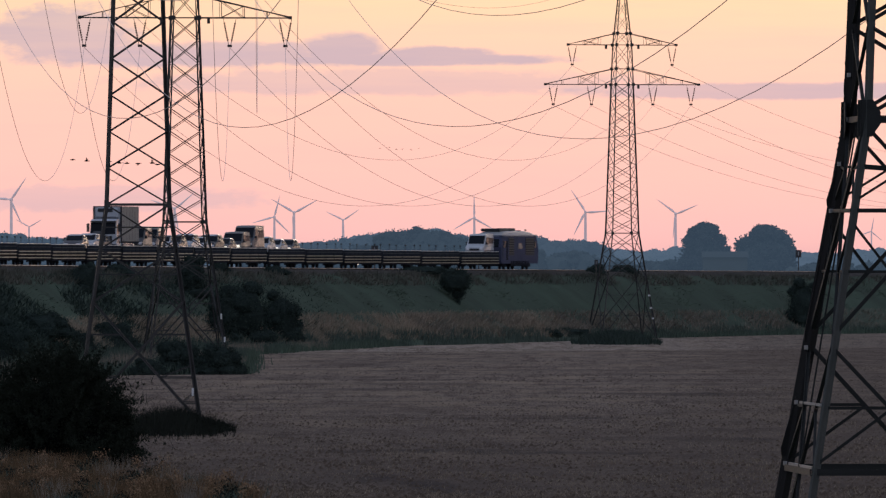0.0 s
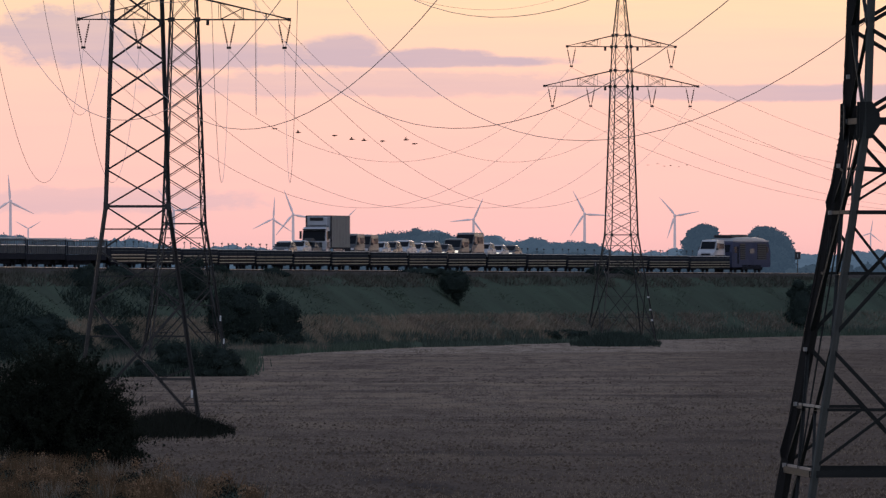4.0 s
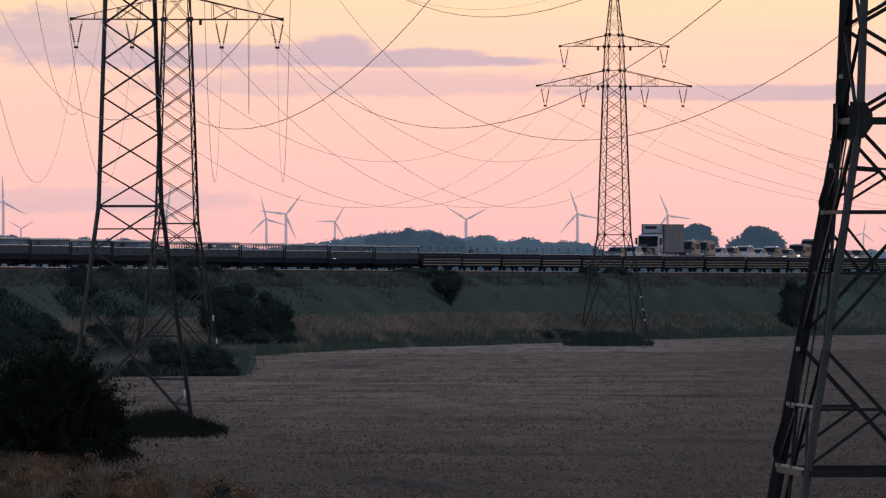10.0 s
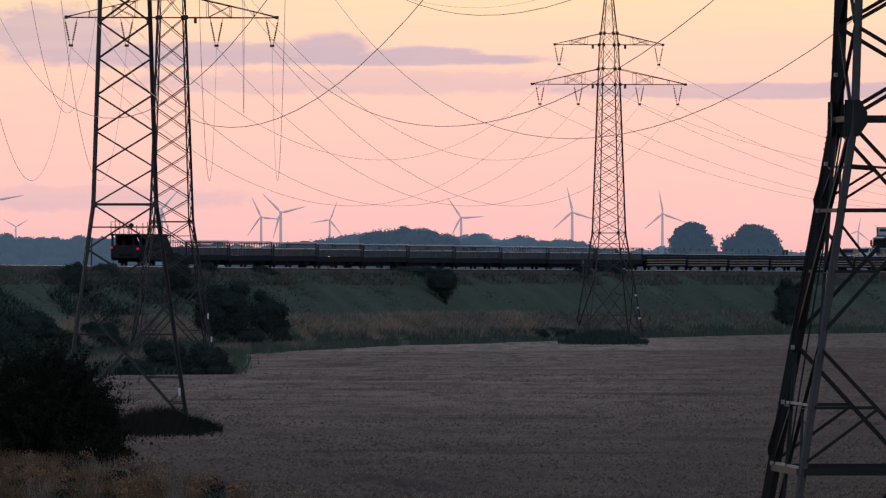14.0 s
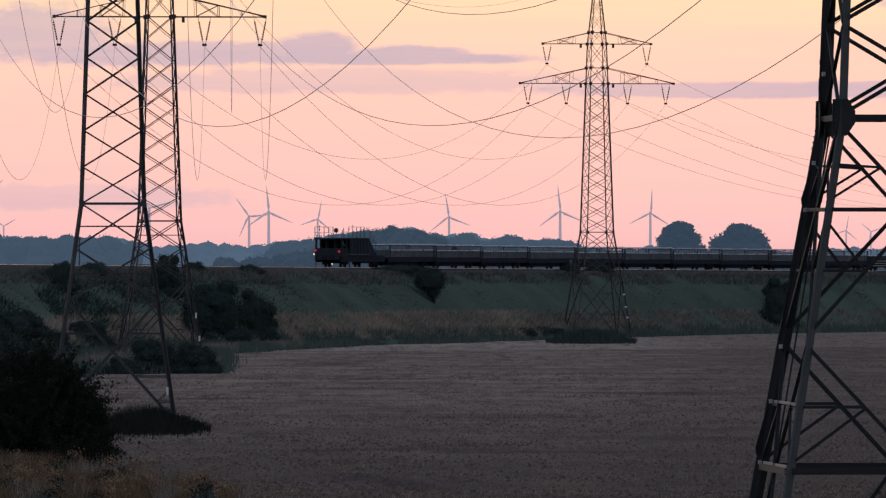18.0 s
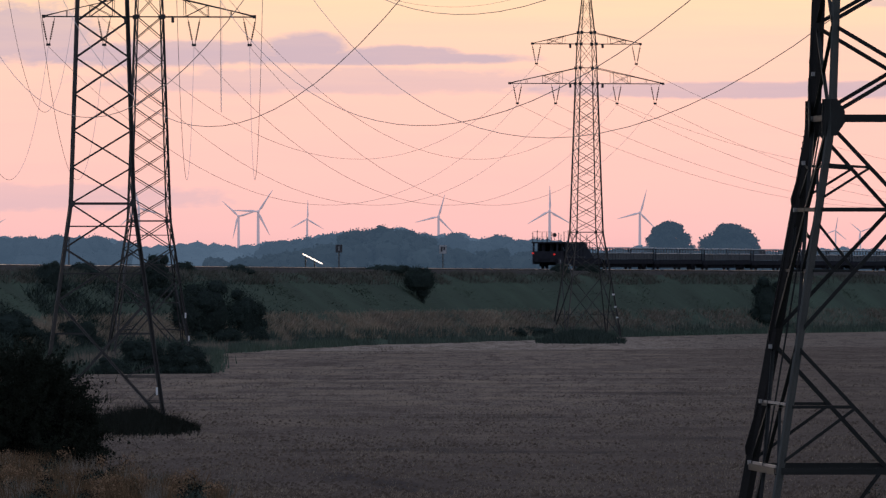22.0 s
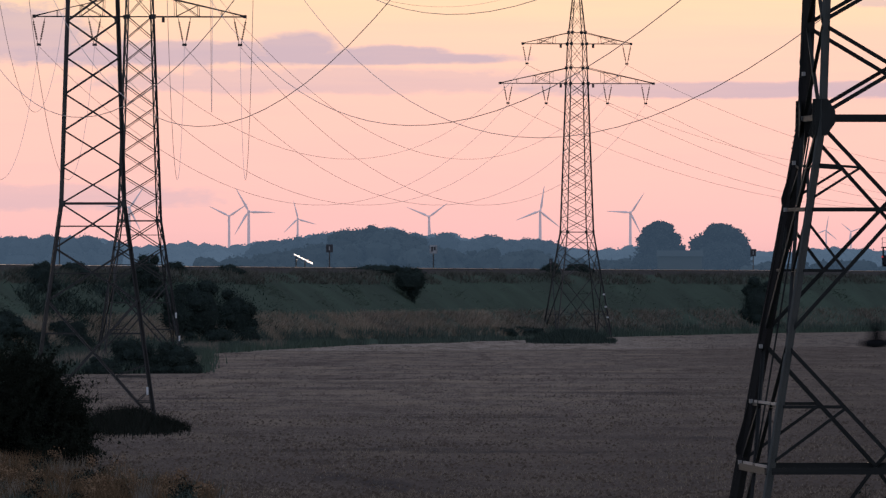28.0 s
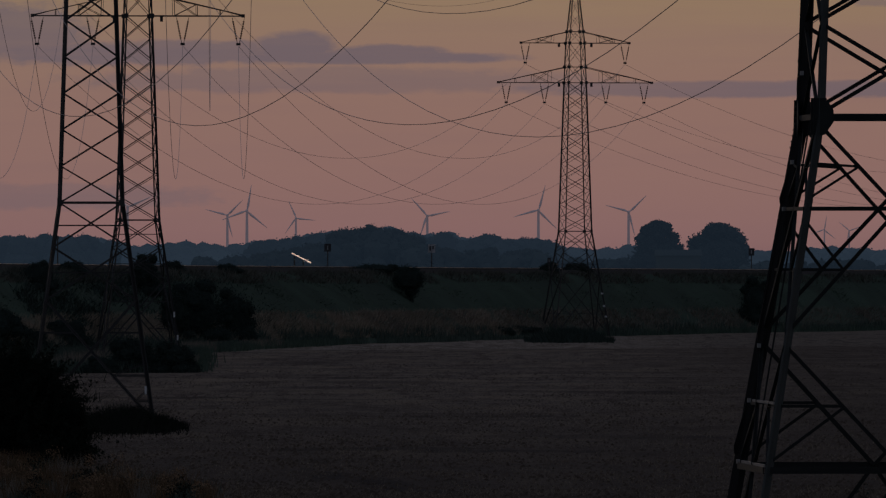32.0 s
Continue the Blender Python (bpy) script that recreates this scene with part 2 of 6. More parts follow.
def field_material():
    """Tilled stubble: bands across the field, soil mottling and straw."""
    m = bpy.data.materials.new("tilled_stubble")
    m.use_nodes = True
    t = m.node_tree
    n = Nodes(t)
    bsdf = t.nodes["Principled BSDF"]
    co = n.add("ShaderNodeTexCoord").outputs["Object"]
    wide = n.add("ShaderNodeMapping", {"Vector": co, "Scale": (0.02, 0.045, 1.0)}).outputs[0]
    rowv = n.add("ShaderNodeMapping", {"Vector": co, "Rotation": (0, 0, 0.03), "Scale": (0.25, 0.55, 1.0)}).outputs[0]
    a = n.noise(wide, 2.5, 6.0, 0.65)
    grain = n.noise(n.add("ShaderNodeMapping", {"Vector": co, "Scale": (9.5, 0.42, 1.0)}).outputs[0], 1.0, 6.0, 0.8)
    b = n.noise(rowv, 1.0, 5.0, 0.7)
    c = n.noise(co, 3.0, 5.0, 0.7)
    col = n.ramp(a, [(0.38, (0.125, 0.092, 0.072)), (0.60, (0.345, 0.266, 0.205))], "LINEAR")
    patch_ = n.noise(n.add("ShaderNodeMapping", {"Vector": co, "Rotation": (0, 0, 0.02), "Scale": (0.75, 0.05, 1.0)}).outputs[0], 1.0, 5.0, 0.68)
    col = n.mix(n.ramp(b, [(0.42, (0, 0, 0)), (0.68, (1, 1, 1))], "LINEAR"), col, rgba(0.27, 0.22, 0.175))
    # a paler, uncut strip towards the far headland
    y = n.add("ShaderNodeSeparateXYZ", {0: co}).outputs[1]
    x = n.add("ShaderNodeSeparateXYZ", {0: co}).outputs[0]
    far = n.math("SUBTRACT", y, n.math("ADD", n.math("MULTIPLY", x, 1.4), 952.0))
    far = n.math("ADD", far, n.math("MULTIPLY", n.math("SUBTRACT", a, 0.5), 110.0))
    col = n.mix(n.math("MULTIPLY", n.math("DIVIDE", far, 38.0, True), 0.95), col, rgba(0.46, 0.375, 0.30))
    col = n.mix(n.ramp(c, [(0.42, (0.75, 0.75, 0.75)), (0.6, (0, 0, 0))], "LINEAR"), col, rgba(0.085, 0.071, 0.066))
    col = n.mix(n.ramp(patch_, [(0.38, (0.75, 0.75, 0.75)), (0.50, (0, 0, 0))], "LINEAR"), col, rgba(0.095, 0.074, 0.064))
    col = n.mix(n.ramp(grain, [(0.36, (1, 1, 1)), (0.47, (0, 0, 0))], "LINEAR"), col, rgba(0.050, 0.039, 0.034))
    col = n.mix(n.ramp(grain, [(0.54, (0, 0, 0)), (0.66, (0.7, 0.7, 0.7))], "LINEAR"), col, rgba(0.40, 0.322, 0.245))
    # warm straw left lying in drifts
    drift = n.noise(n.add("ShaderNodeMapping", {"Vector": co, "Scale": (0.16, 0.035, 1.0)}).outputs[0], 1.0, 4.0, 0.6)
    col = n.mix(n.ramp(drift, [(0.5, (0, 0, 0)), (0.66, (0.4, 0.4, 0.4))], "LINEAR"), col, rgba(0.335, 0.255, 0.185))
    # nearer ground darkened in its colour, like the falloff in the camera's view
    near_falloff = n.math("DIVIDE", n.math("SUBTRACT", n.math("ADD", 640.0, n.math("MULTIPLY", n.math("SUBTRACT", a, 0.5), 200.0)), y), 240.0, True)
    col = n.mix(n.math("MULTIPLY", near_falloff, 0.72), col, rgba(0.085, 0.068, 0.058))
    # dark elongated streaks, placed to fit the camera's view
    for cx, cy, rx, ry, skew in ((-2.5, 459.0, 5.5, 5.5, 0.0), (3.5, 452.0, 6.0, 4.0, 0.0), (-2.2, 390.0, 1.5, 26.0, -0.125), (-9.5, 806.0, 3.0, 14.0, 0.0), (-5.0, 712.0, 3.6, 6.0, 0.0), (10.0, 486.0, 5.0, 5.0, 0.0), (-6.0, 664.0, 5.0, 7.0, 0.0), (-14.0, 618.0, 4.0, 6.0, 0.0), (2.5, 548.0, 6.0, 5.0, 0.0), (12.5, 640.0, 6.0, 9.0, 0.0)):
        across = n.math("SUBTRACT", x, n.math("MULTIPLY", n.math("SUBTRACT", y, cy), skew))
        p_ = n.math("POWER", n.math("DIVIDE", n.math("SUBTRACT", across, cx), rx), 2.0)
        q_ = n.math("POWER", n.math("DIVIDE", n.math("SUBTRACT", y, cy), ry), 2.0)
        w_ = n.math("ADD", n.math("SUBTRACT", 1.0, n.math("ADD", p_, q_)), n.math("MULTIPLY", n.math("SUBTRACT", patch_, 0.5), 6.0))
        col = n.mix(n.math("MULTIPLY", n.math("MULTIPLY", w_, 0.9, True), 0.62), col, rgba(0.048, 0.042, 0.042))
    # darker towards the right side
    right_dark = n.math("DIVIDE", n.math("SUBTRACT", n.math("ADD", x, n.math("MULTIPLY", n.math("SUBTRACT", a, 0.5), 16.0)), n.math("MULTIPLY", y, 0.012)), 14.0, True)
    col = n.mix(n.math("MULTIPLY", right_dark, 0.45), col, rgba(0.075, 0.058, 0.048))
    t.links.new(col, bsdf.inputs["Base Color"])
    bsdf.inputs["Roughness"].default_value = 0.95
    bsdf.inputs["Specular IOR Level"].default_value = 0.0
    bn = n.add("ShaderNodeBump", {"Strength": 0.7, "Distance": 0.08, "Height": c})
    t.links.new(bn.outputs[0], bsdf.inputs["Normal"])
    return m


SOIL = field_material()


def haze_glow_material(name, leaf, haze_glow):
    """A far surface, kilometres away; the haze before it is put in as emission."""
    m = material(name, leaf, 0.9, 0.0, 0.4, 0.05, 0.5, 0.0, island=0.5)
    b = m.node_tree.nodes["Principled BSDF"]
    b.inputs["Emission Color"].default_value = rgba(*haze_glow)
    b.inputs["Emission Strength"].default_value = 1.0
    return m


# the woods' blue haze is part of these materials
WOOD_NEAR = haze_glow_material("foliage_with_haze", (0.066, 0.080, 0.070), (0.030, 0.050, 0.080))
WOOD_MID = haze_glow_material("misty_foliage", (0.066, 0.080, 0.074), (0.044, 0.072, 0.114))
WOOD_FAR = haze_glow_material("hazy_foliage", (0.07, 0.085, 0.08), (0.066, 0.104, 0.160))

# the turbines glow only to carry the haze before them
TURBINE = haze_glow_material("turbine_haze_paint", (0.72, 0.72, 0.74), (0.23, 0.18, 0.21))

# ---- building helpers ----


def mesh_of(bm, name, material_, smooth=False):
    me = bpy.data.meshes.new(name)
    bm.to_mesh(me)
    bm.free()
    if smooth:
        for p in me.polygons:
            p.use_smooth = True
    me.materials.append(material_)
    return me


def raw_mesh(name, verts, faces, material_):
    me = bpy.data.meshes.new(name)
    me.from_pydata(verts, [], faces)
    me.materials.append(material_)
    return me


def thing(name, m, label, category, group="", kind=""):
    ob = new(name)
    ob.empty_display_size = 0.2
    ob.matrix_world = m
    return tagged(ob, label, category, group, kind)


def part(name, data, parent, m=None, label="", material_=None):
    """One mesh object under a thing or a part; data is a mesh or a bmesh."""
    if isinstance(data, bmesh.types.BMesh):
        data = mesh_of(data, name, material_)
    ob = new(name, data)
    ob.parent = parent
    if m is not None:
        ob.matrix_local = m
    if label:
        tagged(ob, label)
    return ob


def box_bm(x0, x1, y0, y1, z0, z1, bevel=0.0, bm=None):
    bm = bm or bmesh.new()
    made = bmesh.ops.create_cube(bm, size=1.0, matrix=Matrix.Translation(((x0 + x1) / 2, (y0 + y1) / 2, (z0 + z1) / 2)) @
                                 Matrix.Diagonal((x1 - x0, y1 - y0, z1 - z0, 1)))
    if bevel:
        edges = list({e for v in made["verts"] for e in v.link_edges})
        bmesh.ops.bevel(bm, geom=edges, offset=bevel, segments=1, affect="EDGES")
    return bm


def tube_bm(r, length, axis="Z", n=12, r2=None, bm=None, at=(0, 0, 0)):
    bm = bm or bmesh.new()
    turn = {"Z": pose(0, 0, 0), "X": pose(0, 0, 0, 0, 90, 0), "Y": pose(0, 0, 0, 90, 0, 0)}[axis]
    bmesh.ops.create_cone(bm, cap_ends=True, segments=n, radius1=r, radius2=r if r2 is None else r2, depth=length,
                          matrix=Matrix.Translation(at) @ turn)
    return bm


def profile_bm(points, x0, x1, inset=0.0, bm=None, top=None):
    """A side outline of (y, z) points drawn out from x0 to x1; points above top lean in by inset."""
    bm = bm or bmesh.new()
    sides = []
    for x, s in ((x0, 1), (x1, -1)):
        sides.append([bm.verts.new((x + s * (inset if top is not None and z > top else 0), y, z)) for y, z in points])
    n = len(points)
    bm.faces.new(sides[0])
    bm.faces.new(sides[1][::-1])
    for i in range(n):
        bm.faces.new((sides[0][i], sides[0][(i + 1) % n], sides[1][(i + 1) % n], sides[1][i]))
    bmesh.ops.recalc_face_normals(bm, faces=bm.faces[:])
    return bm


def angle_mesh(material_):
    """A unit length of angle iron along z."""
    t = 0.14
    sec = [(-0.5, -0.5), (0.5, -0.5), (0.5, -0.5 + t), (-0.5 + t, -0.5 + t), (-0.5 + t, 0.5), (-0.5, 0.5)]
    verts = [(x, y, z) for z in (0, 1) for x, y in sec]
    faces = [(i, (i + 1) % 6, (i + 1) % 6 + 6, i + 6) for i in range(6)] + [tuple(range(5, -1, -1)), tuple(range(6, 12))]
    return raw_mesh("angle_iron", verts, faces, material_)


def beam(name, parent, mesh, a, b, w, label=""):
    """A straight member from a to b, w metres wide."""
    a, b = Vector(a), Vector(b)
    d = b - a
    m = Matrix.Translation(a) @ d.to_track_quat("Z", "Y").to_matrix().to_4x4() @ Matrix.Diagonal((w, w, d.length, 1))
    ob = new(name, mesh)
    ob.parent = parent
    ob.matrix_local = m
    if label:
        tagged(ob, label)
    return ob

# ---- the line of the railway: a wide curve on a falling grade ----
RADIUS, HEAD0 = 2046.0, radians(12.4)


def track(l, off=0.0, dz=0.0):
    """The pose of the track l metres along, off metres towards the field; y runs along the rails, x towards the field."""
    a = HEAD0 + l / RADIUS
    x = -5.5 + RADIUS * (math.cos(HEAD0) - math.cos(a))
    y = 1163.0 + RADIUS * (math.sin(a) - math.sin(HEAD0))
    o = off - 1.45
    return Matrix.Translation((x + o * math.cos(a), y - o * math.sin(a), 6.35 - 0.0031 * l + dz)) @ Matrix.Rotation(-a, 4, "Z")


def ground_z(y):
    k = min(max((y - 780.0) / 400.0, 0.0), 1.0)
    return -1.05 * k * k * (3 - 2 * k)


# ---- ground, field, embankment ----
def grid_mesh(name, xs, ys, zf, material_):
    verts = [(x, y, zf(x, y)) for y in ys for x in xs]
    w = len(xs)
    faces = [(j * w + i, j * w + i + 1, (j + 1) * w + i + 1, (j + 1) * w + i) for j in range(len(ys) - 1) for i in range(w - 1)]
    return raw_mesh(name, verts, faces, material_)


ys = [-400, -100, 0, 100, 200, 260] + list(range(300, 1400, 20)) + [1450, 1600, 2000, 3000, 4900]
xs = [-2600, -1200, -600, -300] + list(range(-160, 161, 20)) + [300, 600, 1200, 2600]
ground = tagged(new("ground", grid_mesh("ground", xs, ys, lambda x, y: ground_z(y) - 0.06, GRASS)),
                "level marsh pasture of dull green grass reaching the horizon", "ground", kind="structure")

SLOPE = [(-16.0, -8.2), (-12.5, -6.2), (-4.2, -0.62), (-3.3, -0.25), (3.3, -0.25), (4.2, -0.62), (5.5, -0.9), (8.2, -2.6), (11.7, -5.2), (14.3, -6.9), (16.5, -7.9), (19.5, -9.0)]


def slope_z(off):
    """Height of the embankment below the rails at an offset from the track."""
    return float(np.interp(off, [o for o, z in SLOPE], [z for o, z in SLOPE]))


def foot_z(l, off):
    m = track(l, off)
    return max(m.translation.z + slope_z(off), ground_z(m.translation.y) - 0.3)


verts, faces = [], []
LS = list(range(-620, 621, 10))
OFFS = [-16, -12.5, -8, -4.2, 4.2, 5.5, 7, 8.5, 10.5, 12.5, 14.5, 16.5, 19.5]
for l in LS:
    for o in OFFS:
        p = track(l, o).translation
        z = foot_z(l, o)
        if 5 < o < 17:
            z += 0.25 * noise.noise((l * 0.07, o * 0.2, 1.0)) + 0.12 * noise.noise((l * 0.3, o * 0.6, 4.0))
        verts.append((p.x, p.y, z))
w = len(OFFS)
faces = [(j * w + i, j * w + i + 1, (j + 1) * w + i + 1, (j + 1) * w + i) for j in range(len(LS) - 1) for i in range(w - 1)]
bank_me = raw_mesh("embankment", verts, faces, GRASS)
for p in bank_me.polygons:
    p.use_smooth = True
tagged(new("embankment", bank_me), "railway embankment overgrown with dull green grass", "embankment", kind="structure")

def terrain_hit(u, v):
    """How far out the bearing (u, v) meets the embankment or the ground."""
    for d in range(400, 1500, 3):
        p = spot(u, v, float(d))
        l = d - 1163.0
        for _ in range(4):
            q = track(l).inverted() @ p
            l += q.y
        off = q.x
        z = foot_z(l, off) if -16 < off < 19.5 and abs(l) < 600 else ground_z(p.y)
        if p.z <= max(z, ground_z(p.y)):
            return float(d)
    return 1500.0


# ballast bed, sleepers joined, two pairs of rails (double track)
verts, faces = [], []
for l in LS:
    for o, z in ((-4.0, -0.62), (-3.2, -0.2), (3.2, -0.2), (4.0, -0.62)):
        p = track(l, o, z).translation
        verts.append(tuple(p))
faces = [(j * 4 + i, j * 4 + i + 1, j * 4 + i + 5, j * 4 + i + 4) for j in range(len(LS) - 1) for i in range(3)]
tagged(new("track_bed", raw_mesh("track_bed", verts, faces, BALLAST)), "grey ballast bed of the railway", "track bed", kind="structure")


def rail_run(name, off):
    v, f = [], []
    for l in LS:
        for o, z in ((-0.07, -0.17), (-0.036, -0.055), (-0.036, 0.0), (0.036, 0.0), (0.036, -0.055), (0.07, -0.17)):
            v.append(tuple(track(l, off + o, z).translation))
    for j in range(len(LS) - 1):
        for i in range(5):
            f.append((j * 6 + i, j * 6 + i + 1, j * 6 + i + 7, j * 6 + i + 6))
    me = raw_mesh(name, v, f, RUST)
    me.materials.append(RAIL)
    for k, poly in enumerate(me.polygons):
        poly.material_index = 1 if k % 5 in (1, 2, 3) else 0
    return tagged(new(name, me), "rusty steel rail with polished head on the embankment", "rail", "rails of the track", "structure")


for off in (-0.75, 0.75):
    rail_run("rail", off)
sv, sf = [], []
for k in range(-700, 700):
    m = track(k * 0.65, 0, -0.16)
    base = len(sv)
    for x in (-1.25, 1.25):
        for y in (-0.12, 0.12):
            for z in (-0.05, 0.05):
                sv.append(tuple(m @ Vector((x, y, z))))
    for q in ((0, 1, 3, 2), (4, 6, 7, 5), (0, 4, 5, 1), (2, 3, 7, 6), (1, 5, 7, 3)):
        sf.append(tuple(base + i for i in q))
tagged(new("sleepers", raw_mesh("sleepers", sv, sf, CONCRETE)), "concrete sleepers under the rails", "sleepers", kind="stuff")


# the field, cut along the foot of the embankment
def headland(y):
    """How far to the left the tilled ground reaches at a distance y."""
    return float(np.interp(y, [250, 330, 372, 390, 402, 432, 470, 560, 640, 736, 746, 758, 822, 916, 930, 972, 1019, 1086, 1115, 1146, 1163, 1172, 1198, 1238, 1282, 1400],
                           [-1, -4, -8.6, -10.8, -12.6, -17, -20, -22, -24, -26, -16.2, -16.3, -17.6, -19.5, -17.7, -15.8, -12.2, -7.6, -4.4, 0.3, 4.7, 9.0, 19.2, 32.2, 50.5, 98]))


fv, ff = [], []
FY = list(range(250, 1400, 4))
for y in FY:
    x0 = headland(y) + 0.7 * noise.noise((y * 0.05, 0, 0))
    for i in range(25):
        x = x0 + (160 - x0) * (i / 24) ** 1.5
        fv.append((x, y, ground_z(y) + 0.03 + 0.05 * noise.noise((x * 0.1, y * 0.05, 2))))
ff = [(j * 25 + i, j * 25 + i + 1, (j + 1) * 25 + i + 1, (j + 1) * 25 + i) for j in range(len(FY) - 1) for i in range(24)]
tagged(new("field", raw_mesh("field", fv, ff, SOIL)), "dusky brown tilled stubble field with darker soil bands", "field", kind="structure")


# ---- leaves, blades and clods in bulk ----
def unit_rows(n, rng):
    v = rng.normal(size=(n, 3))
    return v / np.linalg.norm(v, axis=1, keepdims=True)


def leaf_mesh(name, lumps, n, size, material_, seed, stray=0.05):
    """n small leaf clumps spread over ellipsoid lumps (centre, radii), thickest near their skins."""
    rng = np.random.default_rng(seed)
    vol = np.array([r[0] * r[2] for c, r in lumps])
    pick = rng.choice(len(lumps), n, p=vol / vol.sum())
    c = np.array([l[0] for l in lumps])[pick]
    r = np.array([l[1] for l in lumps])[pick]
    p = c + unit_rows(n, rng) * r * (rng.random((n, 1)) ** 0.35) * (1 + stray * rng.normal(size=(n, 1)))
    a = unit_rows(n, rng)
    b = np.cross(a, unit_rows(n, rng))
    b /= np.linalg.norm(b, axis=1, keepdims=True) + 1e-9
    s = size * (0.5 + rng.random((n, 1)))
    v = np.stack([p - a * s * 0.5, p + b * s * 0.32, p + a * s * 0.5, p - b * s * 0.32], axis=1).reshape(-1, 3)
    me = bpy.data.meshes.new(name)
    me.from_pydata(v.tolist(), [], (np.arange(n * 4).reshape(-1, 4)).tolist())
    me.materials.append(material_)
    return me


def blade_mesh(name, pts, h, width, lean, material_, seed):
    """Upright tapering blades: three corners each, rooted at pts."""
    rng = np.random.default_rng(seed)
    pts = np.asarray(pts, float)
    n = len(pts)
    hh = h * (0.45 + 0.8 * rng.random((n, 1)))
    ang = rng.random(n) * math.tau
    side = np.stack([np.cos(ang), np.sin(ang), np.zeros(n)], axis=1) * width * (0.6 + 0.8 * rng.random((n, 1)))
    tip = pts + np.concatenate([rng.normal(size=(n, 2)) * lean * hh, hh], axis=1)
    v = np.stack([pts - side, pts + side, tip], axis=1).reshape(-1, 3)
    me = bpy.data.meshes.new(name)
    me.from_pydata(v.tolist(), [], (np.arange(n * 3).reshape(-1, 3)).tolist())
    me.materials.append(material_)
    return me


ball = bmesh.new()
bmesh.ops.create_icosphere(ball, subdivisions=2, radius=1.0)
BALL_V, BALL_F = [v.co.copy() for v in ball.verts], [tuple(v.index for v in f.verts) for f in ball.faces]
ball.free()


def core_mesh(name, lumps, material_, shrink=0.72, seed=0):
    """Knobbly inner masses that close a crown."""
    verts, faces = [], []
    for k, (c, r) in enumerate(lumps):
        b = len(verts)
        for v in BALL_V:
            q = shrink * (1 + 0.28 * noise.noise(v * 2.1 + Vector((seed, k * 3.7, 0))))
            verts.append((v.x * r[0] * q + c[0], v.y * r[1] * q + c[1], v.z * r[2] * q + c[2]))
        faces += [(b + i, b + j, b + m) for i, j, m in BALL_F]
    return raw_mesh(name, verts, faces, material_)


# ---- distance: woods, barn, turbines ----
SKYLINE = [(-700, 416), (-300, 412), (-100, 405), (-60, 408), (0, 414), (60, 412), (100, 414), (150, 413), (200, 425), (250, 430), (300, 424), (345, 425), (400, 431), (440, 427),
           (480, 423), (515, 418), (535, 414), (561, 407), (600, 406), (641, 402), (665, 398), (690, 399), (720, 408), (760, 414), (791, 408), (807, 411), (817, 421),
           (840, 420), (855, 413), (873, 412), (888, 418), (900, 423), (925, 418), (965, 419), (990, 429), (1055, 437), (1100, 431), (1125, 430), (1200, 437), (1330, 441),
           (1400, 437), (1460, 434), (1568, 437), (1700, 432), (1900, 430), (2300, 428)]


def woods(name, d, us, drop, jitter, size, per, material_, seed, label):
    rng = np.random.default_rng(seed)
    s = F / d
    lumps = []
    for u in us:
        u = u + rng.normal() * 6
        top = np.interp(u, [a for a, b in SKYLINE], [b for a, b in SKYLINE]) + drop + rng.random() * jitter
        p = spot(u, top, d + rng.normal() * 12)
        h = max(p.z - ground_z(d), 2.5)
        rw = (1.5 + 2.0 * rng.random()) * d / 2000
        lumps.append(((p.x, p.y, p.z - h * 0.30), (rw, rw, h * 0.34)))
        lumps.append(((p.x + rng.normal() * rw * 0.5, p.y - rw * 0.5, p.z - h * 0.60), (rw * 1.3, rw, h * 0.40)))
        for q in range(5):
            k = rng.random() * math.pi
            e = rw * (0.22 + 0.22 * rng.random())
            lumps.append(((p.x + rw * 0.75 * math.cos(k), p.y - 0.5, p.z - h * 0.22 + (h * 0.20) * math.sin(k) - e * 0.4), (e, e, e * 0.85)))
    wood = thing(name, pose(0, 0, 0), label, "woods", kind="stuff")
    part("foliage", leaf_mesh("foliage", lumps, per * len(us), size, material_, seed, 0.02), wood)
    part("inner_mass", core_mesh("inner_mass", lumps, material_, 0.88, seed), wood)
    return wood


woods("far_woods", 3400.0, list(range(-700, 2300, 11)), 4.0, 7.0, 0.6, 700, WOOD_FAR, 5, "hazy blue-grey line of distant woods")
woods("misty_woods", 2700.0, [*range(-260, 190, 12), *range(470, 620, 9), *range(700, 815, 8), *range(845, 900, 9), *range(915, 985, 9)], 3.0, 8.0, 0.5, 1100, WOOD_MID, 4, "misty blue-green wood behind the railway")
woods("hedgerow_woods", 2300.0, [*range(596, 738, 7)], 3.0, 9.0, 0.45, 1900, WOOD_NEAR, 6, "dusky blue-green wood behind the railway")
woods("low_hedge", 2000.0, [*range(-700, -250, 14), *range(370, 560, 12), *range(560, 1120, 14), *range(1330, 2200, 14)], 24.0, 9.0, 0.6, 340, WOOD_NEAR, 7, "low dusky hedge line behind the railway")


def unseen_ring():
    """Unseen low woods to both sides and behind, added to darken grazing reflections."""
    rng = np.random.default_rng(8)
    lumps = []
    for k in range(330):
        a = radians(6.5 + 347.0 * k / 329)
        d = 2300 + 500 * rng.random()
        h = 14 + 9 * rng.random()
        lumps.append(((math.sin(a) * d, math.cos(a) * d, h * 0.35), (34 + 16 * rng.random(), 34.0, h * 0.65)))
    return lumps


ring_woods = thing("horizon_woods", pose(0, 0, 0), "unseen woods round the horizon, added to darken low reflections", "woods", kind="stuff")
part("foliage", core_mesh("unseen_ring_foliage", unseen_ring(), WOOD_NEAR, 1.0, 3), ring_woods)


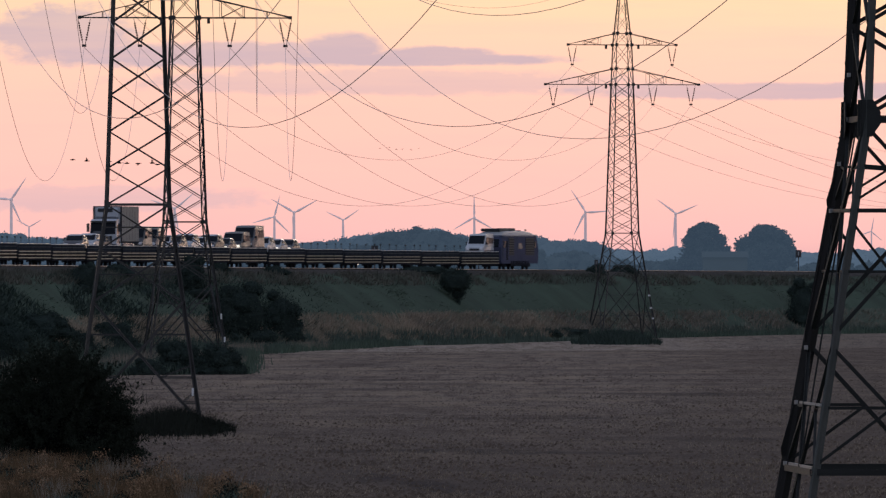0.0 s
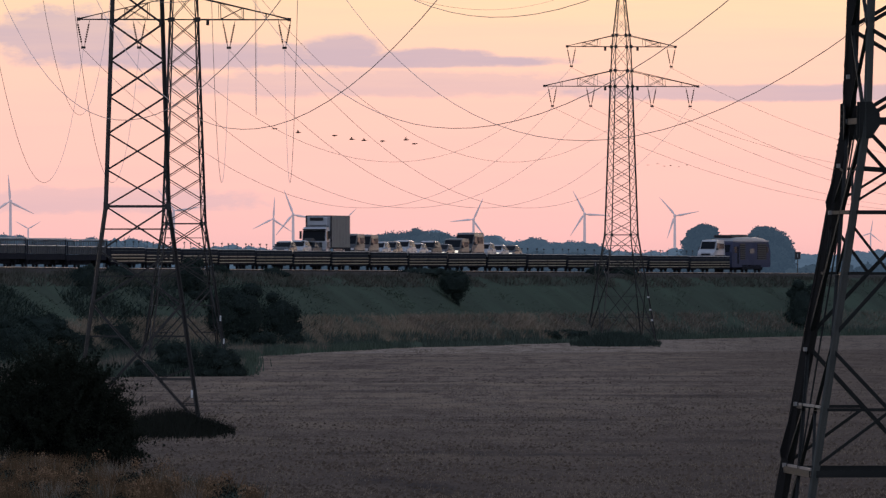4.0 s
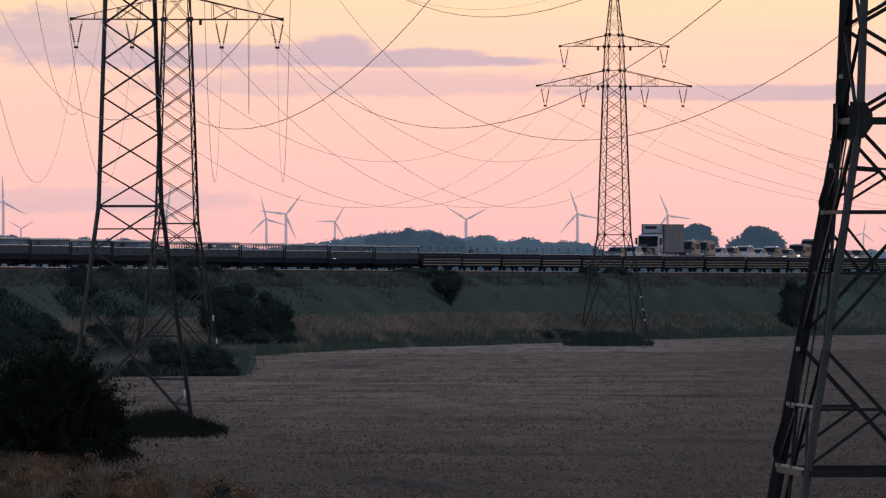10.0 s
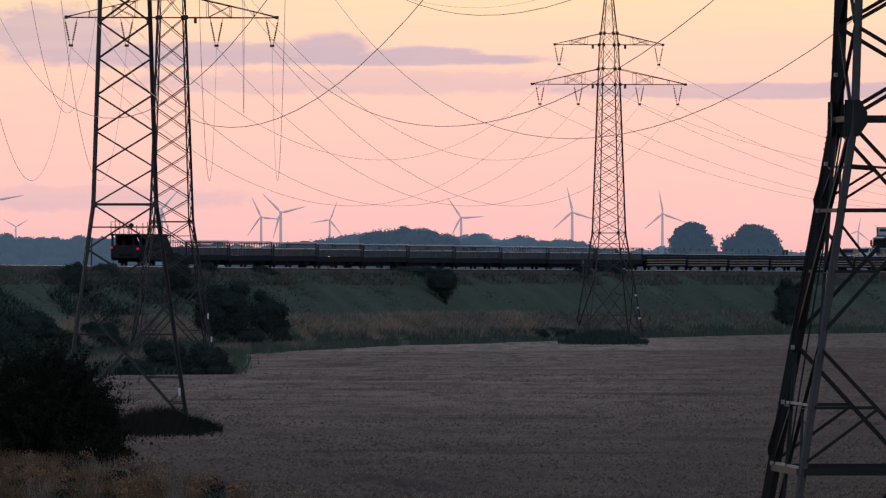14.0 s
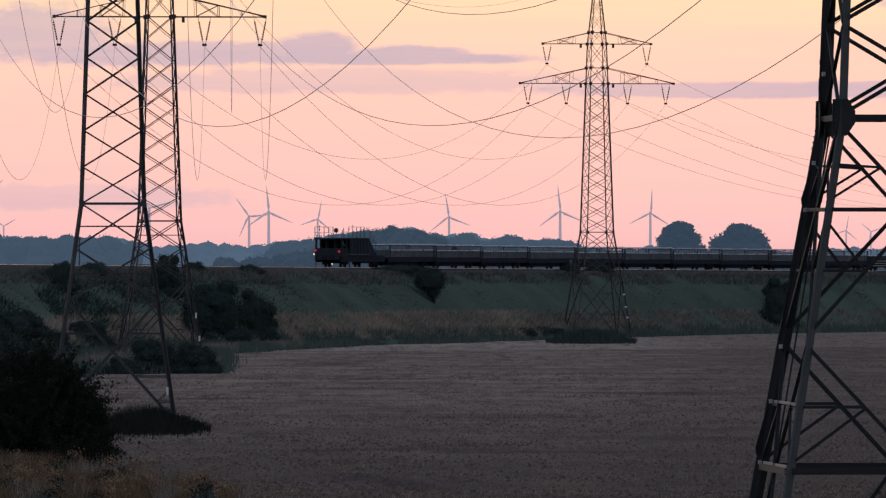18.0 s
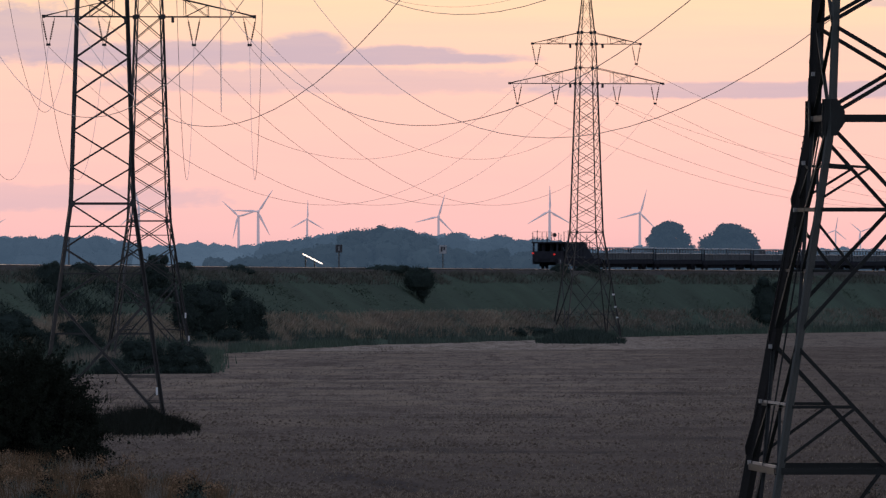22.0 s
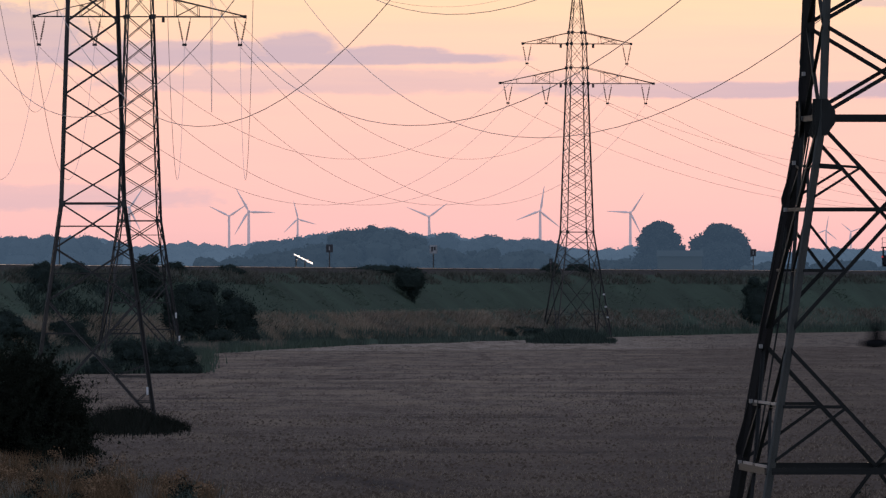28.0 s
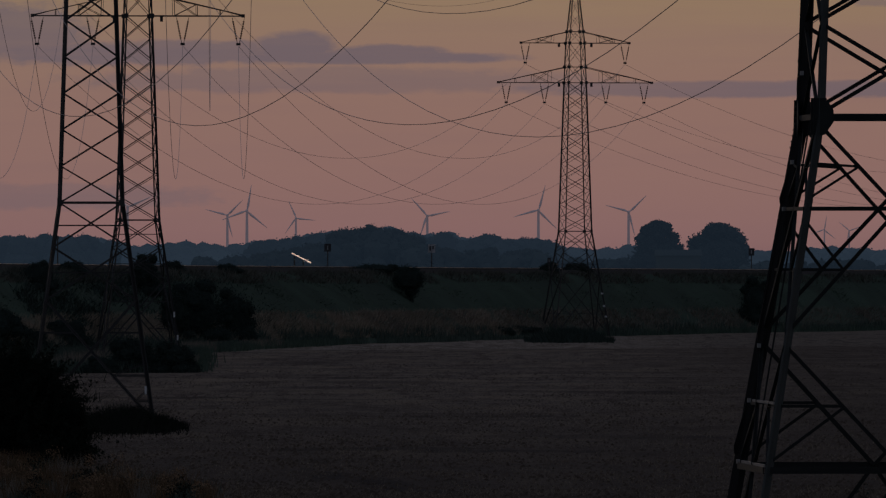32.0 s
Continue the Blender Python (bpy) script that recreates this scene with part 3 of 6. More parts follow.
def round_tree(u0, u1, top, d, seed, label):
    """A broad solitary tree: trunk, limbs and a wide domed crown."""
    rng = np.random.default_rng(seed)
    c, t = spot((u0 + u1) / 2, top, d), (u1 - u0) / 2 * d / F
    base = ground_z(d)
    h = c.z - base
    tree = thing("tree", pose(c.x, c.y, base), label, "tree", "pair of broad trees")
    bm = tube_bm(0.55, h * 0.5, "Z", 10, 0.35, at=(0, 0, h * 0.25))
    for k in range(6):
        a = k * 1.05
        d2 = Vector((math.cos(a) * t * 0.5, math.sin(a) * t * 0.5, h * 0.28))
        m = Matrix.Translation(Vector((0, 0, h * 0.35)) + d2 / 2) @ d2.to_track_quat("Z", "Y").to_matrix().to_4x4()
        bmesh.ops.create_cone(bm, cap_ends=True, segments=7, radius1=0.22, radius2=0.08, depth=d2.length, matrix=m)
    part("trunk", bm, tree, material_=BARK)
    lumps = [((0, 0, h * 0.48), (t * 0.93, t * 0.9, h * 0.40))]
    for k in range(26):
        a, e = rng.random() * math.tau, rng.random() ** 0.8 * 1.45
        r = t * (0.20 + 0.12 * rng.random())
        lumps.append(((t * 0.78 * math.cos(e) * math.cos(a), t * 0.75 * math.cos(e) * math.sin(a), h * 0.45 + (h * 0.53 - r * 0.9) * math.sin(e)), (r, r, r * 0.85)))
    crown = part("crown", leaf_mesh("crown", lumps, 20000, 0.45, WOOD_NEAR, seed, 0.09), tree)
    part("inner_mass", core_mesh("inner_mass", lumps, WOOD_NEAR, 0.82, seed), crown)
    return tree


round_tree(1120, 1215, 387, 2000.0, 31, "broad domed tree in dusky blue-green leaf")
round_tree(1214, 1334, 391, 2050.0, 32, "wide low domed tree in dusky blue-green leaf")

# long low barn behind the track
bc = spot(1203, 462, 1900)
barn = thing("barn", pose(bc.x, bc.y, ground_z(1900)), "long low barn with pale wall and grey roof", "barn")
# haze over the barn, added as a faint glow of its surfaces
BARN_WALL = haze_glow_material("barn_wall_haze", (0.10, 0.115, 0.12), (0.03, 0.048, 0.071))
BARN_ROOF = haze_glow_material("barn_roof_haze", (0.07, 0.085, 0.09), (0.03, 0.048, 0.071))
hb = spot(0, 453, 1900).z - ground_z(1900)
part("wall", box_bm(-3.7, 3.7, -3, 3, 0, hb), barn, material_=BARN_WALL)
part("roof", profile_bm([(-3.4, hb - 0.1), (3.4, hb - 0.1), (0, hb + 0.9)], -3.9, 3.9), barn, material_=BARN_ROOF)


def blade_bm(r):
    """A tapered, slightly twisted rotor blade along z."""
    bm = bmesh.new()
    rings = []
    for z, c in ((0.0, 0.05), (0.06, 0.045), (0.2, 0.095), (0.5, 0.062), (0.8, 0.04), (1.0, 0.012)):
        tw = radians(14 * (1 - z))
        ring = []
        for x, y in ((-0.35, 0), (0, 0.18), (0.65, 0), (0, -0.18)):
            ring.append(bm.verts.new(((x * math.cos(tw) - y * math.sin(tw)) * c * r, (x * math.sin(tw) + y * math.cos(tw)) * c * r, z * r)))
        rings.append(ring)
    for a, b in zip(rings, rings[1:]):
        for i in range(4):
            bm.faces.new((a[i], a[(i + 1) % 4], b[(i + 1) % 4], b[i]))
    bm.faces.new(rings[-1])
    return bm


BLADE = mesh_of(blade_bm(1.0), "blade", TURBINE, True)
ROTORS = []


def turbine(u, v, r_px, d, phase, rate, yaw, label="white three-bladed wind turbine beyond the woods"):
    """Hub on the bearing (u, v), blades of r_px; phase is a blade's angle from the right at the start, rate in degrees a second."""
    p = spot(u, v, d)
    r = r_px * d / F
    g = ground_z(d) - 0.1
    t = thing("wind_turbine", pose(p.x, p.y, g, 0, 0, yaw), label, "wind turbine", "wind farm on the horizon")
    h = p.z - g
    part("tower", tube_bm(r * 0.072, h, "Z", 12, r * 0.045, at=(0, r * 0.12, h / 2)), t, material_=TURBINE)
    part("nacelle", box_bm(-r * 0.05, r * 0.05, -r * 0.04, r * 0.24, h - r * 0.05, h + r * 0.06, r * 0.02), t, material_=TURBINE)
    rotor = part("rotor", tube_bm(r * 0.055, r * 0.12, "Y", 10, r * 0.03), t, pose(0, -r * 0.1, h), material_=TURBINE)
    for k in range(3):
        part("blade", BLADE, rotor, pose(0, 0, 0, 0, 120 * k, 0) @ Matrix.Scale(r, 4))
    ROTORS.append((rotor, Vector((0, -r * 0.1, h)), phase, rate))


FARM = [(-61, 352, 48, 4200, 55, 39.6), (-29, 400, 26, 4800, 30, 60), (229, 368, 46, 4300, 40, 52), (405, 383, 40, 4500, 75, 62.8), (440, 375, 47, 4300, 29, 50.35),
        (527, 388, 34, 4700, 34, 62.5), (759, 384, 42, 4400, 90, 53.8), (956, 374, 46, 4300, 3, 58.5), (1116, 377, 43, 4400, 23, 56.9),
        (1462, 408, 26, 4850, 80, 60), (1506, 410, 24, 4850, 20, 60)]
for k, (u, v, r, d, ph, rate) in enumerate(FARM):
    turbine(u, v, r, d, ph, rate, 4 * (k % 3) - 4)

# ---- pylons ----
ANGLE, ANGLE_NEAR, LIT_LEG, SHADED_LEG = angle_mesh(STEEL), angle_mesh(STEEL_NEAR), angle_mesh(STEEL_LIT), angle_mesh(SHEATH_AND_SHADE)


def disc_string(name, parent, a, b, n, r):
    """A string of insulator discs from a to b."""
    a, b = Vector(a), Vector(b)
    d = b - a
    q = d.to_track_quat("Z", "Y").to_matrix().to_4x4()
    bm = bmesh.new()
    bmesh.ops.create_cone(bm, cap_ends=True, segments=6, radius1=r * 0.25, radius2=r * 0.25, depth=d.length,
                          matrix=Matrix.Translation((a + b) / 2) @ q)
    for k in range(n):
        f = 0.14 + 0.72 * (k + 0.5) / n
        bmesh.ops.create_cone(bm, cap_ends=True, segments=8, radius1=r, radius2=r * 0.45, depth=d.length * 0.5 / n,
                              matrix=Matrix.Translation(a + d * f) @ q)
    part(name, bm, parent, material_=GLASSY)


def pylon(at, yaw, spec, label, near=False):
    """A lattice tower; returns the places where its conductors hang, by name."""
    me = ANGLE_NEAR if near else ANGLE
    tower = thing("pylon", Matrix.Translation(at) @ pose(0, 0, 0, 0, 0, yaw), label, "pylon", "pylons of the power line")
    hb, sl, zb, ha, za = spec["half_belt"], spec["spread"], spec["belt"], spec["half_arm"], spec["arm"]
    zu, zp = spec["upper"], spec["peak"]
    lw = spec["leg"]

    def half(z):
        if z < zb:
            return hb + sl * (zb - z)
        if z < za:
            return hb + (ha - hb) * (z - zb) / (za - zb)
        if z < zu:
            return ha + (ha * 0.86 - ha) * (z - za) / (zu - za)
        return max(ha * 0.86 * (1 - (z - zu) / (zp - zu)), 0.06)

    corners = ((-1, -1), (1, -1), (1, 1), (-1, 1))

    def cor(i, z):
        h = half(z)
        return Vector((corners[i % 4][0] * h, corners[i % 4][1] * h, z))

    levels = [0.0, *spec["low"], zb, *spec["body"], za, zu, zp]
    for i in range(4):
        for a, b in ((0.0, zb), (zb, za), (za, zu), (zu, zp)):
            # near tower: light and shade of two legs come from their colours
            beam("leg", tower, LIT_LEG if near and i == 0 else SHADED_LEG if near and i == 3 else me, cor(i, a), cor(i, b), lw * (1.0 if b <= za else 0.7))
    bw = spec["brace"]

    def face_x(i, z0, z1, w0, w1):
        beam("brace", tower, me, cor(i, z0), cor(i + 1, z1), w0)
        beam("brace", tower, me, cor(i + 1, z0), cor(i, z1), w1)

    def mid(i, z):
        return (cor(i, z) + cor(i + 1, z)) / 2

    for i in range(4):
        # splayed legs below the belt
        beam("belt", tower, me, cor(i, zb), cor(i + 1, zb), bw * 1.5)
        if spec["style"] == "x":
            z1, z2 = spec["low"][1], spec["low"][0]
            face_x(i, z1, zb, bw, bw)
            zc = (z1 + zb) / 2 - 0.02
            beam("brace", tower, me, cor(i, zc), cor(i + 1, zc), bw * 0.8)
            face_x(i, z2, z1, bw * 1.2, bw * 1.2)
            zc = z2 + 0.52 * (z1 - z2)
            beam("brace", tower, me, cor(i, zc), cor(i + 1, zc), bw * 0.7)
            face_x(i, 0.25, z2, bw * 1.45, bw * 1.45)
            for za_, fr in ((z2 * 0.74, 0.26), (z2 * 0.40, 0.60), (z2 * 0.2, 0.8)):
                for p, q in ((i, i + 1), (i + 1, i)):
                    lo, hi_ = cor(p, 0.25), cor(q, z2)
                    f_ = (za_ - 0.25) / (z2 - 0.25)
                    if f_ < 0.5:
                        beam("strut", tower, me, cor(p, za_), lo.lerp(hi_, f_), bw * 0.7)
                        beam("strut", tower, me, cor(p, za_ + 0.55), lo.lerp(hi_, f_), bw * 0.5)
                    else:
                        lo2, hi2 = cor(q, 0.25), cor(p, z2)
                        beam("strut", tower, me, cor(p, za_), lo2.lerp(hi2, f_), bw * 0.7)
        else:
            z1, z2 = spec["low"][1], spec["low"][0]
            zj = z1 + 0.19
            face_x(i, zj, zb - 0.1, bw, bw)
            zc = zb - 1.55
            beam("brace", tower, me, cor(i, zc), cor(i + 1, zc), bw * 0.9)
            for p, q in ((i, i + 1), (i + 1, i)):
                d0, d1 = cor(p, zb - 0.1), cor(q, zj)
                k0 = cor(p, zj).lerp(cor(q, zb - 0.1), 0.30)
                beam("strut", tower, me, cor(p, zc - 0.16), k0, bw * 0.7)
                beam("strut", tower, me, cor(p, k0.z), k0, bw * 0.7)
                fr = 0.21
                beam("strut", tower, me, cor(p, zb - 0.79), d0.lerp(d1, fr), bw * 0.65)
                beam("strut", tower, me, cor(p, zb - 1.41), d0.lerp(d1, fr), bw * 0.65)
                # inverted V to the middle of the lower belt
                beam("brace", tower, me, cor(p, z1), mid(i, z2), bw)
                beam("brace", tower, me, cor(p, 0.2), mid(i, z2), bw)
                e0, e1 = cor(p, z1), mid(i, z2)
                beam("strut", tower, me, cor(p, z1 - 0.49 * (z1 - z2)), e0.lerp(e1, 0.49), bw * 0.8)
                beam("strut", tower, me, cor(p, z2 + 0.1), e0.lerp(e1, 0.50), bw * 0.8)
                g0, g1 = cor(p, 0.2), mid(i, z2)
                beam("strut", tower, me, cor(p, z2 * 0.5), g0.lerp(g1, 0.5), bw * 0.8)
            beam("belt", tower, me, cor(i, z2), cor(i + 1, z2), bw * 1.7)
        # slender body above the belt
        body = [zb, *spec["body"], za]
        for a, b in zip(body, body[1:]):
            k_ = 0.03 if near else 0.0
            face_x(i, b - k_, a + k_, bw, bw if near else bw * 0.62)
        face_x(i, za, (za + zu) / 2, bw * 0.7, bw * 0.7)
        face_x(i, (za + zu) / 2, zu, bw * 0.7, bw * 0.7)
        for z in (za, za + 1.65, zu, zu + 1.2):
            beam("brace", tower, me, cor(i, z), cor(i + 1, z), bw * 0.8)
        top = np.linspace(zu, zp - 0.8, 6)
        for a, b in zip(top, top[1:]):
            face_x(i, a, b, bw * 0.55, bw * 0.55)
    # gusset plates where the splayed legs meet the belt
    gus = spec["gusset"]
    for i in range(4):
        c = cor(i, zb)
        for ax in (0, 1):
            pts = [(-0.55, 1.0), (0.5, 1.0), (1.0, 0.35), (1.0, -0.3), (0.4, -1.0), (-0.6, -1.0)]
            bm = bmesh.new()
            vs = []
            for k in (-0.01, 0.01):
                ring = []
                for p, q in pts:
                    s_ = -corners[i][ax] * p * gus * 0.8
                    v = [0, 0, q * gus]
                    v[ax] = s_
                    v[1 - ax] = corners[i][1 - ax] * lw * 0.55 + k
                    ring.append(bm.verts.new(v))
                vs.append(ring)
            bm.faces.new(vs[0])
            bm.faces.new(vs[1][::-1])
            for k in range(6):
                bm.faces.new((vs[0][k], vs[0][(k + 1) % 6], vs[1][(k + 1) % 6], vs[1][k]))
            part("gusset_plate", bm, tower, Matrix.Translation(c), material_=STEEL_NEAR if near else STEEL)
    # joint plates where the arms spring from the body
    for z in (za, za + 1.65, zu, zu + 1.2):
        for i in range(4):
            part("joint_plate", box_bm(-0.16, 0.16, -0.03, 0.03, -0.16, 0.16, 0.0), tower, Matrix.Translation(cor(i, z) + Vector((0, corners[i][1] * lw * 0.6, 0))), material_=STEEL_NEAR if near else STEEL)
    # cross arms
    hang = {}
    rise_by = {("l", -1, 0): 1.1, ("l", -1, 1): 2.2, ("l", 1, 0): -2.0, ("l", 1, 1): 2.2}
    for tag, z, reach, sets, rise in (("l", za, spec["arm_reach"], (3.32, 7.45), 1.65), ("u", zu, spec["upper_reach"], (5.4,), 1.2)):
        for sx in (-1, 1):
            if near:          # arm lengths set so that the conductors fit the camera's view
                sets = {("l", -1): (1.60, 4.86), ("l", 1): (4.23, 10.41), ("u", -1): (3.34,), ("u", 1): (7.63,)}[(tag, sx)]
                reach = sets[-1] + 0.4
            arm = part("cross_arm", box_bm(sx * reach - 0.12, sx * reach + 0.12, -0.15, 0.15, -0.1, 0.14), tower, pose(0, 0, z), material_=STEEL)
            h = half(z)
            for sy in (-1, 1):
                tip = (sx * reach, sy * 0.12, 0)
                beam("chord", arm, me, (sx * h, sy * h, 0), tip, bw * 1.25)
                beam("chord", arm, me, (sx * half(z + rise), sy * half(z + rise), rise), (sx * reach, sy * 0.12, 0.06), bw)
                n = 4 if tag == "l" else 3
                for k in range(1, n):
                    f = k / n
                    lo = Vector((sx * h, sy * h, 0)).lerp(Vector(tip), f)
                    up = Vector((sx * half(z + rise), sy * half(z + rise), rise)).lerp(Vector((sx * reach, sy * 0.12, 0.06)), f)
                    prev = Vector((sx * h, sy * h, 0)).lerp(Vector(tip), (k - 1) / n)
                    nxt = Vector((sx * h, sy * h, 0)).lerp(Vector(tip), (k + 1) / n)
                    beam("post", arm, me, lo, up, bw * 0.6)
                    beam("post", arm, me, up, nxt if k % 2 else prev, bw * 0.6)
            part("hanger_lug", box_bm(-0.1, 0.1, -0.12, 0.12, -0.42, -0.05), arm, pose(sx * 1.75, 0, 0), material_=STEEL)
            for k, xo in enumerate(sets):
                xc = sx * xo
                ins = part("insulator", box_bm(-0.16, 0.16, -0.06, 0.06, -2.16, -1.98), arm, pose(xc, 0, 0), "brown V-shaped insulator string", material_=STEEL)
                for e in (-1, 1):
                    disc_string("disc_string", ins, (e * 0.46, 0, -0.08), (e * 0.08, 0, -2.0), 8, 0.085)
                hang[(tag, sx, k)] = tower.matrix_world @ Vector((xc, 0, z - 2.2 + (rise_by.get((tag, sx, k), 0.0) if near else 0.0)))
    hang["earth"] = tower.matrix_world @ Vector((0, 0, zp))
    for k in range(spec["bolts"]):
        z = zb - 0.05 + (k - spec["bolts"] / 2) * 0.10 if near else zb + 0.35 + (k - spec["bolts"] / 2) * 0.33
        c = cor(3 if near else 2, z)
        part("step_bolt", tube_bm(0.018 if near else 0.02, 0.06 if near else 0.17, "X", 6), tower, Matrix.Translation(c + Vector((-0.10 if near else 0.14, 0, 0))), material_=STEEL)
    return tower, hang


def body_levels(z0, z1, n):
    return [z0 + (z1 - z0) * k / n for k in range(1, n)]


BASE = dict(half_belt=1.45, spread=0.140, belt=10.35, half_arm=0.95, arm=25.4, upper=29.5, peak=37.5, leg=0.125, brace=0.068, low=(5.85, 8.3), style="x",
            gusset=0.20, arm_reach=7.8, upper_reach=5.85, bolts=0)
BASE["body"] = body_levels(10.35, 25.4, 9)
FRONT = dict(BASE, leg=0.145, brace=0.07, belt=10.27, arm=25.38, low=(5.80, 8.22), body=body_levels(10.27, 25.38, 9))
BACK = dict(BASE, bolts=24)
MIDDLE = dict(BASE, belt=11.2, arm=26.75, upper=30.9, peak=39.2, body=body_levels(11.2, 26.75, 11), half_belt=1.42, arm_reach=8.3, low=(6.4, 9.0), leg=0.13, brace=0.062)
NEAR = dict(BASE, half_belt=1.33, spread=0.165, half_arm=0.78, style="k", low=(4.40, 6.51), leg=0.165, brace=0.066, gusset=0.31, bolts=9, body=[11.95, *body_levels(11.95, 25.4, 9)])

p_front, h_front = pylon((spot(164, 0, 519.5).x, 519.5, 0.0), 1.6, FRONT, "tall grey lattice steel pylon standing in the stubble field")
p_back, h_back = pylon((spot(247, 0, 833).x, 833.0, ground_z(833)), 7, BACK, "lattice steel pylon among bushes with loaded cross arms")
p_mid, h_mid = pylon((spot(1021, 0, 1183).x, 1183.0, ground_z(1183) - 0.1), 14, MIDDLE, "lattice steel pylon at the field edge before the embankment")
p_near, h_near = pylon((7.596, 192.0, 0.0), 3.94, NEAR, "close dark lattice steel pylon with gusset plates", True)

# the close pylon carries a run of black sheathed cables up its far leg, clamped to pale brackets between the legs
def near_half(z):
    return NEAR["half_belt"] + (0.165 * (10.35 - z) if z < 10.35 else -0.0365 * (z - 10.35))


def cable_sheath(z0, z1, w0, w1):
    """A flattened bundle from z0 up to z1, w0 wide at its foot and w1 at its head."""
    bm = bmesh.new()
    rings = []
    for f in (0.0, 0.08, 0.35, 0.7, 1.0):
        z = z0 + (z1 - z0) * f
        w_ = (w0 * 0.85 if f == 0 else w0 + (w1 - w0) * min(1.0, (f - 0.08) / 0.62))
        x1, y = -near_half(z) + 0.05, near_half(z)
        rings.append([bm.verts.new((x1 + dx_, y + dy_, z)) for dx_, dy_ in ((-w_, -0.05), (0, -0.07), (0, 0.06), (-w_, 0.04))])
    for a, b in zip(rings, rings[1:]):
        for i in range(4):
            bm.faces.new((a[i], a[(i + 1) % 4], b[(i + 1) % 4], b[i]))
    bm.faces.new(rings[0][::-1])
    bm.faces.new(rings[-1])
    bmesh.ops.recalc_face_normals(bm, faces=bm.faces[:])
    part("cable_sheath", bm, p_near, None, "black sheathed cable bundle", SHEATH_AND_SHADE)


for z0, z1, w0, w1 in ((2.9, 4.42, 0.20, 0.12), (4.60, 6.40, 0.22, 0.10), (6.55, 8.74, 0.17, 0.13), (8.88, 10.2, 0.20, 0.10), (10.42, 11.05, 0.14, 0.17), (11.16, 13.2, 0.17, 0.06)):
    cable_sheath(z0, z1, w0, w1)
for z in (2.8, 4.47, 5.52, 6.46, 8.80, 9.60, 10.36, 11.12):
    h = near_half(z)
    part("bracket", box_bm(-0.02, 0.03, -0.22, 0.10, -0.035, 0.035), p_near, pose(-h - 0.06, h, z), "pale zinc bracket", BRACKET)
    if z in (4.47, 5.52, 8.80, 10.36):
        part("bracket", box_bm(-0.02, 0.02, -2 * h + 0.25, -0.3, -0.022, 0.022), p_near, pose(-h, h, z), "pale zinc bracket", BRACKET)
beam("conduit", p_near, ANGLE_NEAR, (-near_half(0.3), 0, 0.3), (-near_half(10.3), 0, 10.3), 0.03, "slim weathered conduit")

# number tags on the front pylon's foot
for z in (1.5,):
    part("number_tag", box_bm(-0.05, 0.05, -0.02, 0.0, 0, 0.36), p_front, pose(2.72 - z * 0.14, -2.86 + z * 0.14, z), "small white enamel tag", WHITE_MARK)

for tower, x, y, z in ((p_back, 2.45, -2.45, 3.2), (p_back, 2.68, -2.68, 1.5), (p_mid, 2.3, -2.3, 4.6), (p_mid, 2.46, -2.46, 3.3), (p_mid, 2.62, -2.62, 2.2)):
    part("number_tag", box_bm(-0.12, 0.12, -0.05, -0.02, 0, 0.17) if tower is p_mid else box_bm(-0.06, 0.06, -0.05, -0.02, 0, 0.4), tower, pose(x, y, z), "small white enamel tag", WHITE_MARK)

# ---- conductors between the pylons ----
def conductor(a, b, sag, r, label="sagging power line conductor", n=36):
    """A tube hung from a to b, lowest by sag at mid-span."""
    a, b = Vector(a), Vector(b)
    bm = bmesh.new()
    side = (b - a).cross(Vector((0, 0, 1))).normalized()
    last = None
    for k in range(n + 1):
        f = k / n
        p = a.lerp(b, f) - Vector((0, 0, 4 * sag * f * (1 - f)))
        ring = [bm.verts.new(p + side * r * math.cos(q) + Vector((0, 0, r * math.sin(q)))) for q in (0.52, 2.62, 4.71)]
        if last:
            for i in range(3):
                bm.faces.new((last[i], last[(i + 1) % 3], ring[(i + 1) % 3], ring[i]))
        last = ring
    return tagged(new("power_line", mesh_of(bm, "power_line", WIRE)), label, "power line", "conductors of the power line")


PHASES = [("l", -1, 0), ("l", -1, 1), ("l", 1, 0), ("l", 1, 1), ("u", -1, 0), ("u", 1, 0)]
# the span beyond, to a pylon out of sight on the right
NEAR_SAG = {("l", -1, 1): 11.80, ("l", -1, 0): 11.61, ("l", 1, 0): 10.13, ("l", 1, 1): 12.48, ("u", -1, 0): 11.0, ("u", 1, 0): 11.5}
for k in PHASES:
    conductor(h_near[k], h_front[k], NEAR_SAG[k], 0.0135)
    conductor(h_front[k], h_back[k], 10.8, 0.0155)
    conductor(h_back[k], h_mid[k], 11.1, 0.018)
    conductor(h_mid[k], Vector(h_mid[k]) + Vector((95, 330, 0.5)), 10.6, 0.018)
conductor(h_near["earth"], h_front["earth"], 6.5, 0.012, "thin earth wire on the pylon peaks")
conductor(h_front["earth"], h_back["earth"], 7.0, 0.014, "thin earth wire on the pylon peaks")
conductor(h_back["earth"], h_mid["earth"], 7.5, 0.016, "thin earth wire on the pylon peaks")

# ---- the car train ----
SPEED = 26.2
MOVERS = []                      # thing, place along the track at the start, offset, height


def rides(ob, l0, off=0.0, dz=0.0):
    MOVERS.append((ob, l0, off, dz))
    return ob


def wheel_mesh():
    bm = tube_bm(0.46, 0.13, "X", 16)
    tube_bm(0.50, 0.03, "X", 16, bm=bm, at=(-0.07, 0, 0))
    return mesh_of(bm, "wheel", FRAME)


WHEEL = wheel_mesh()


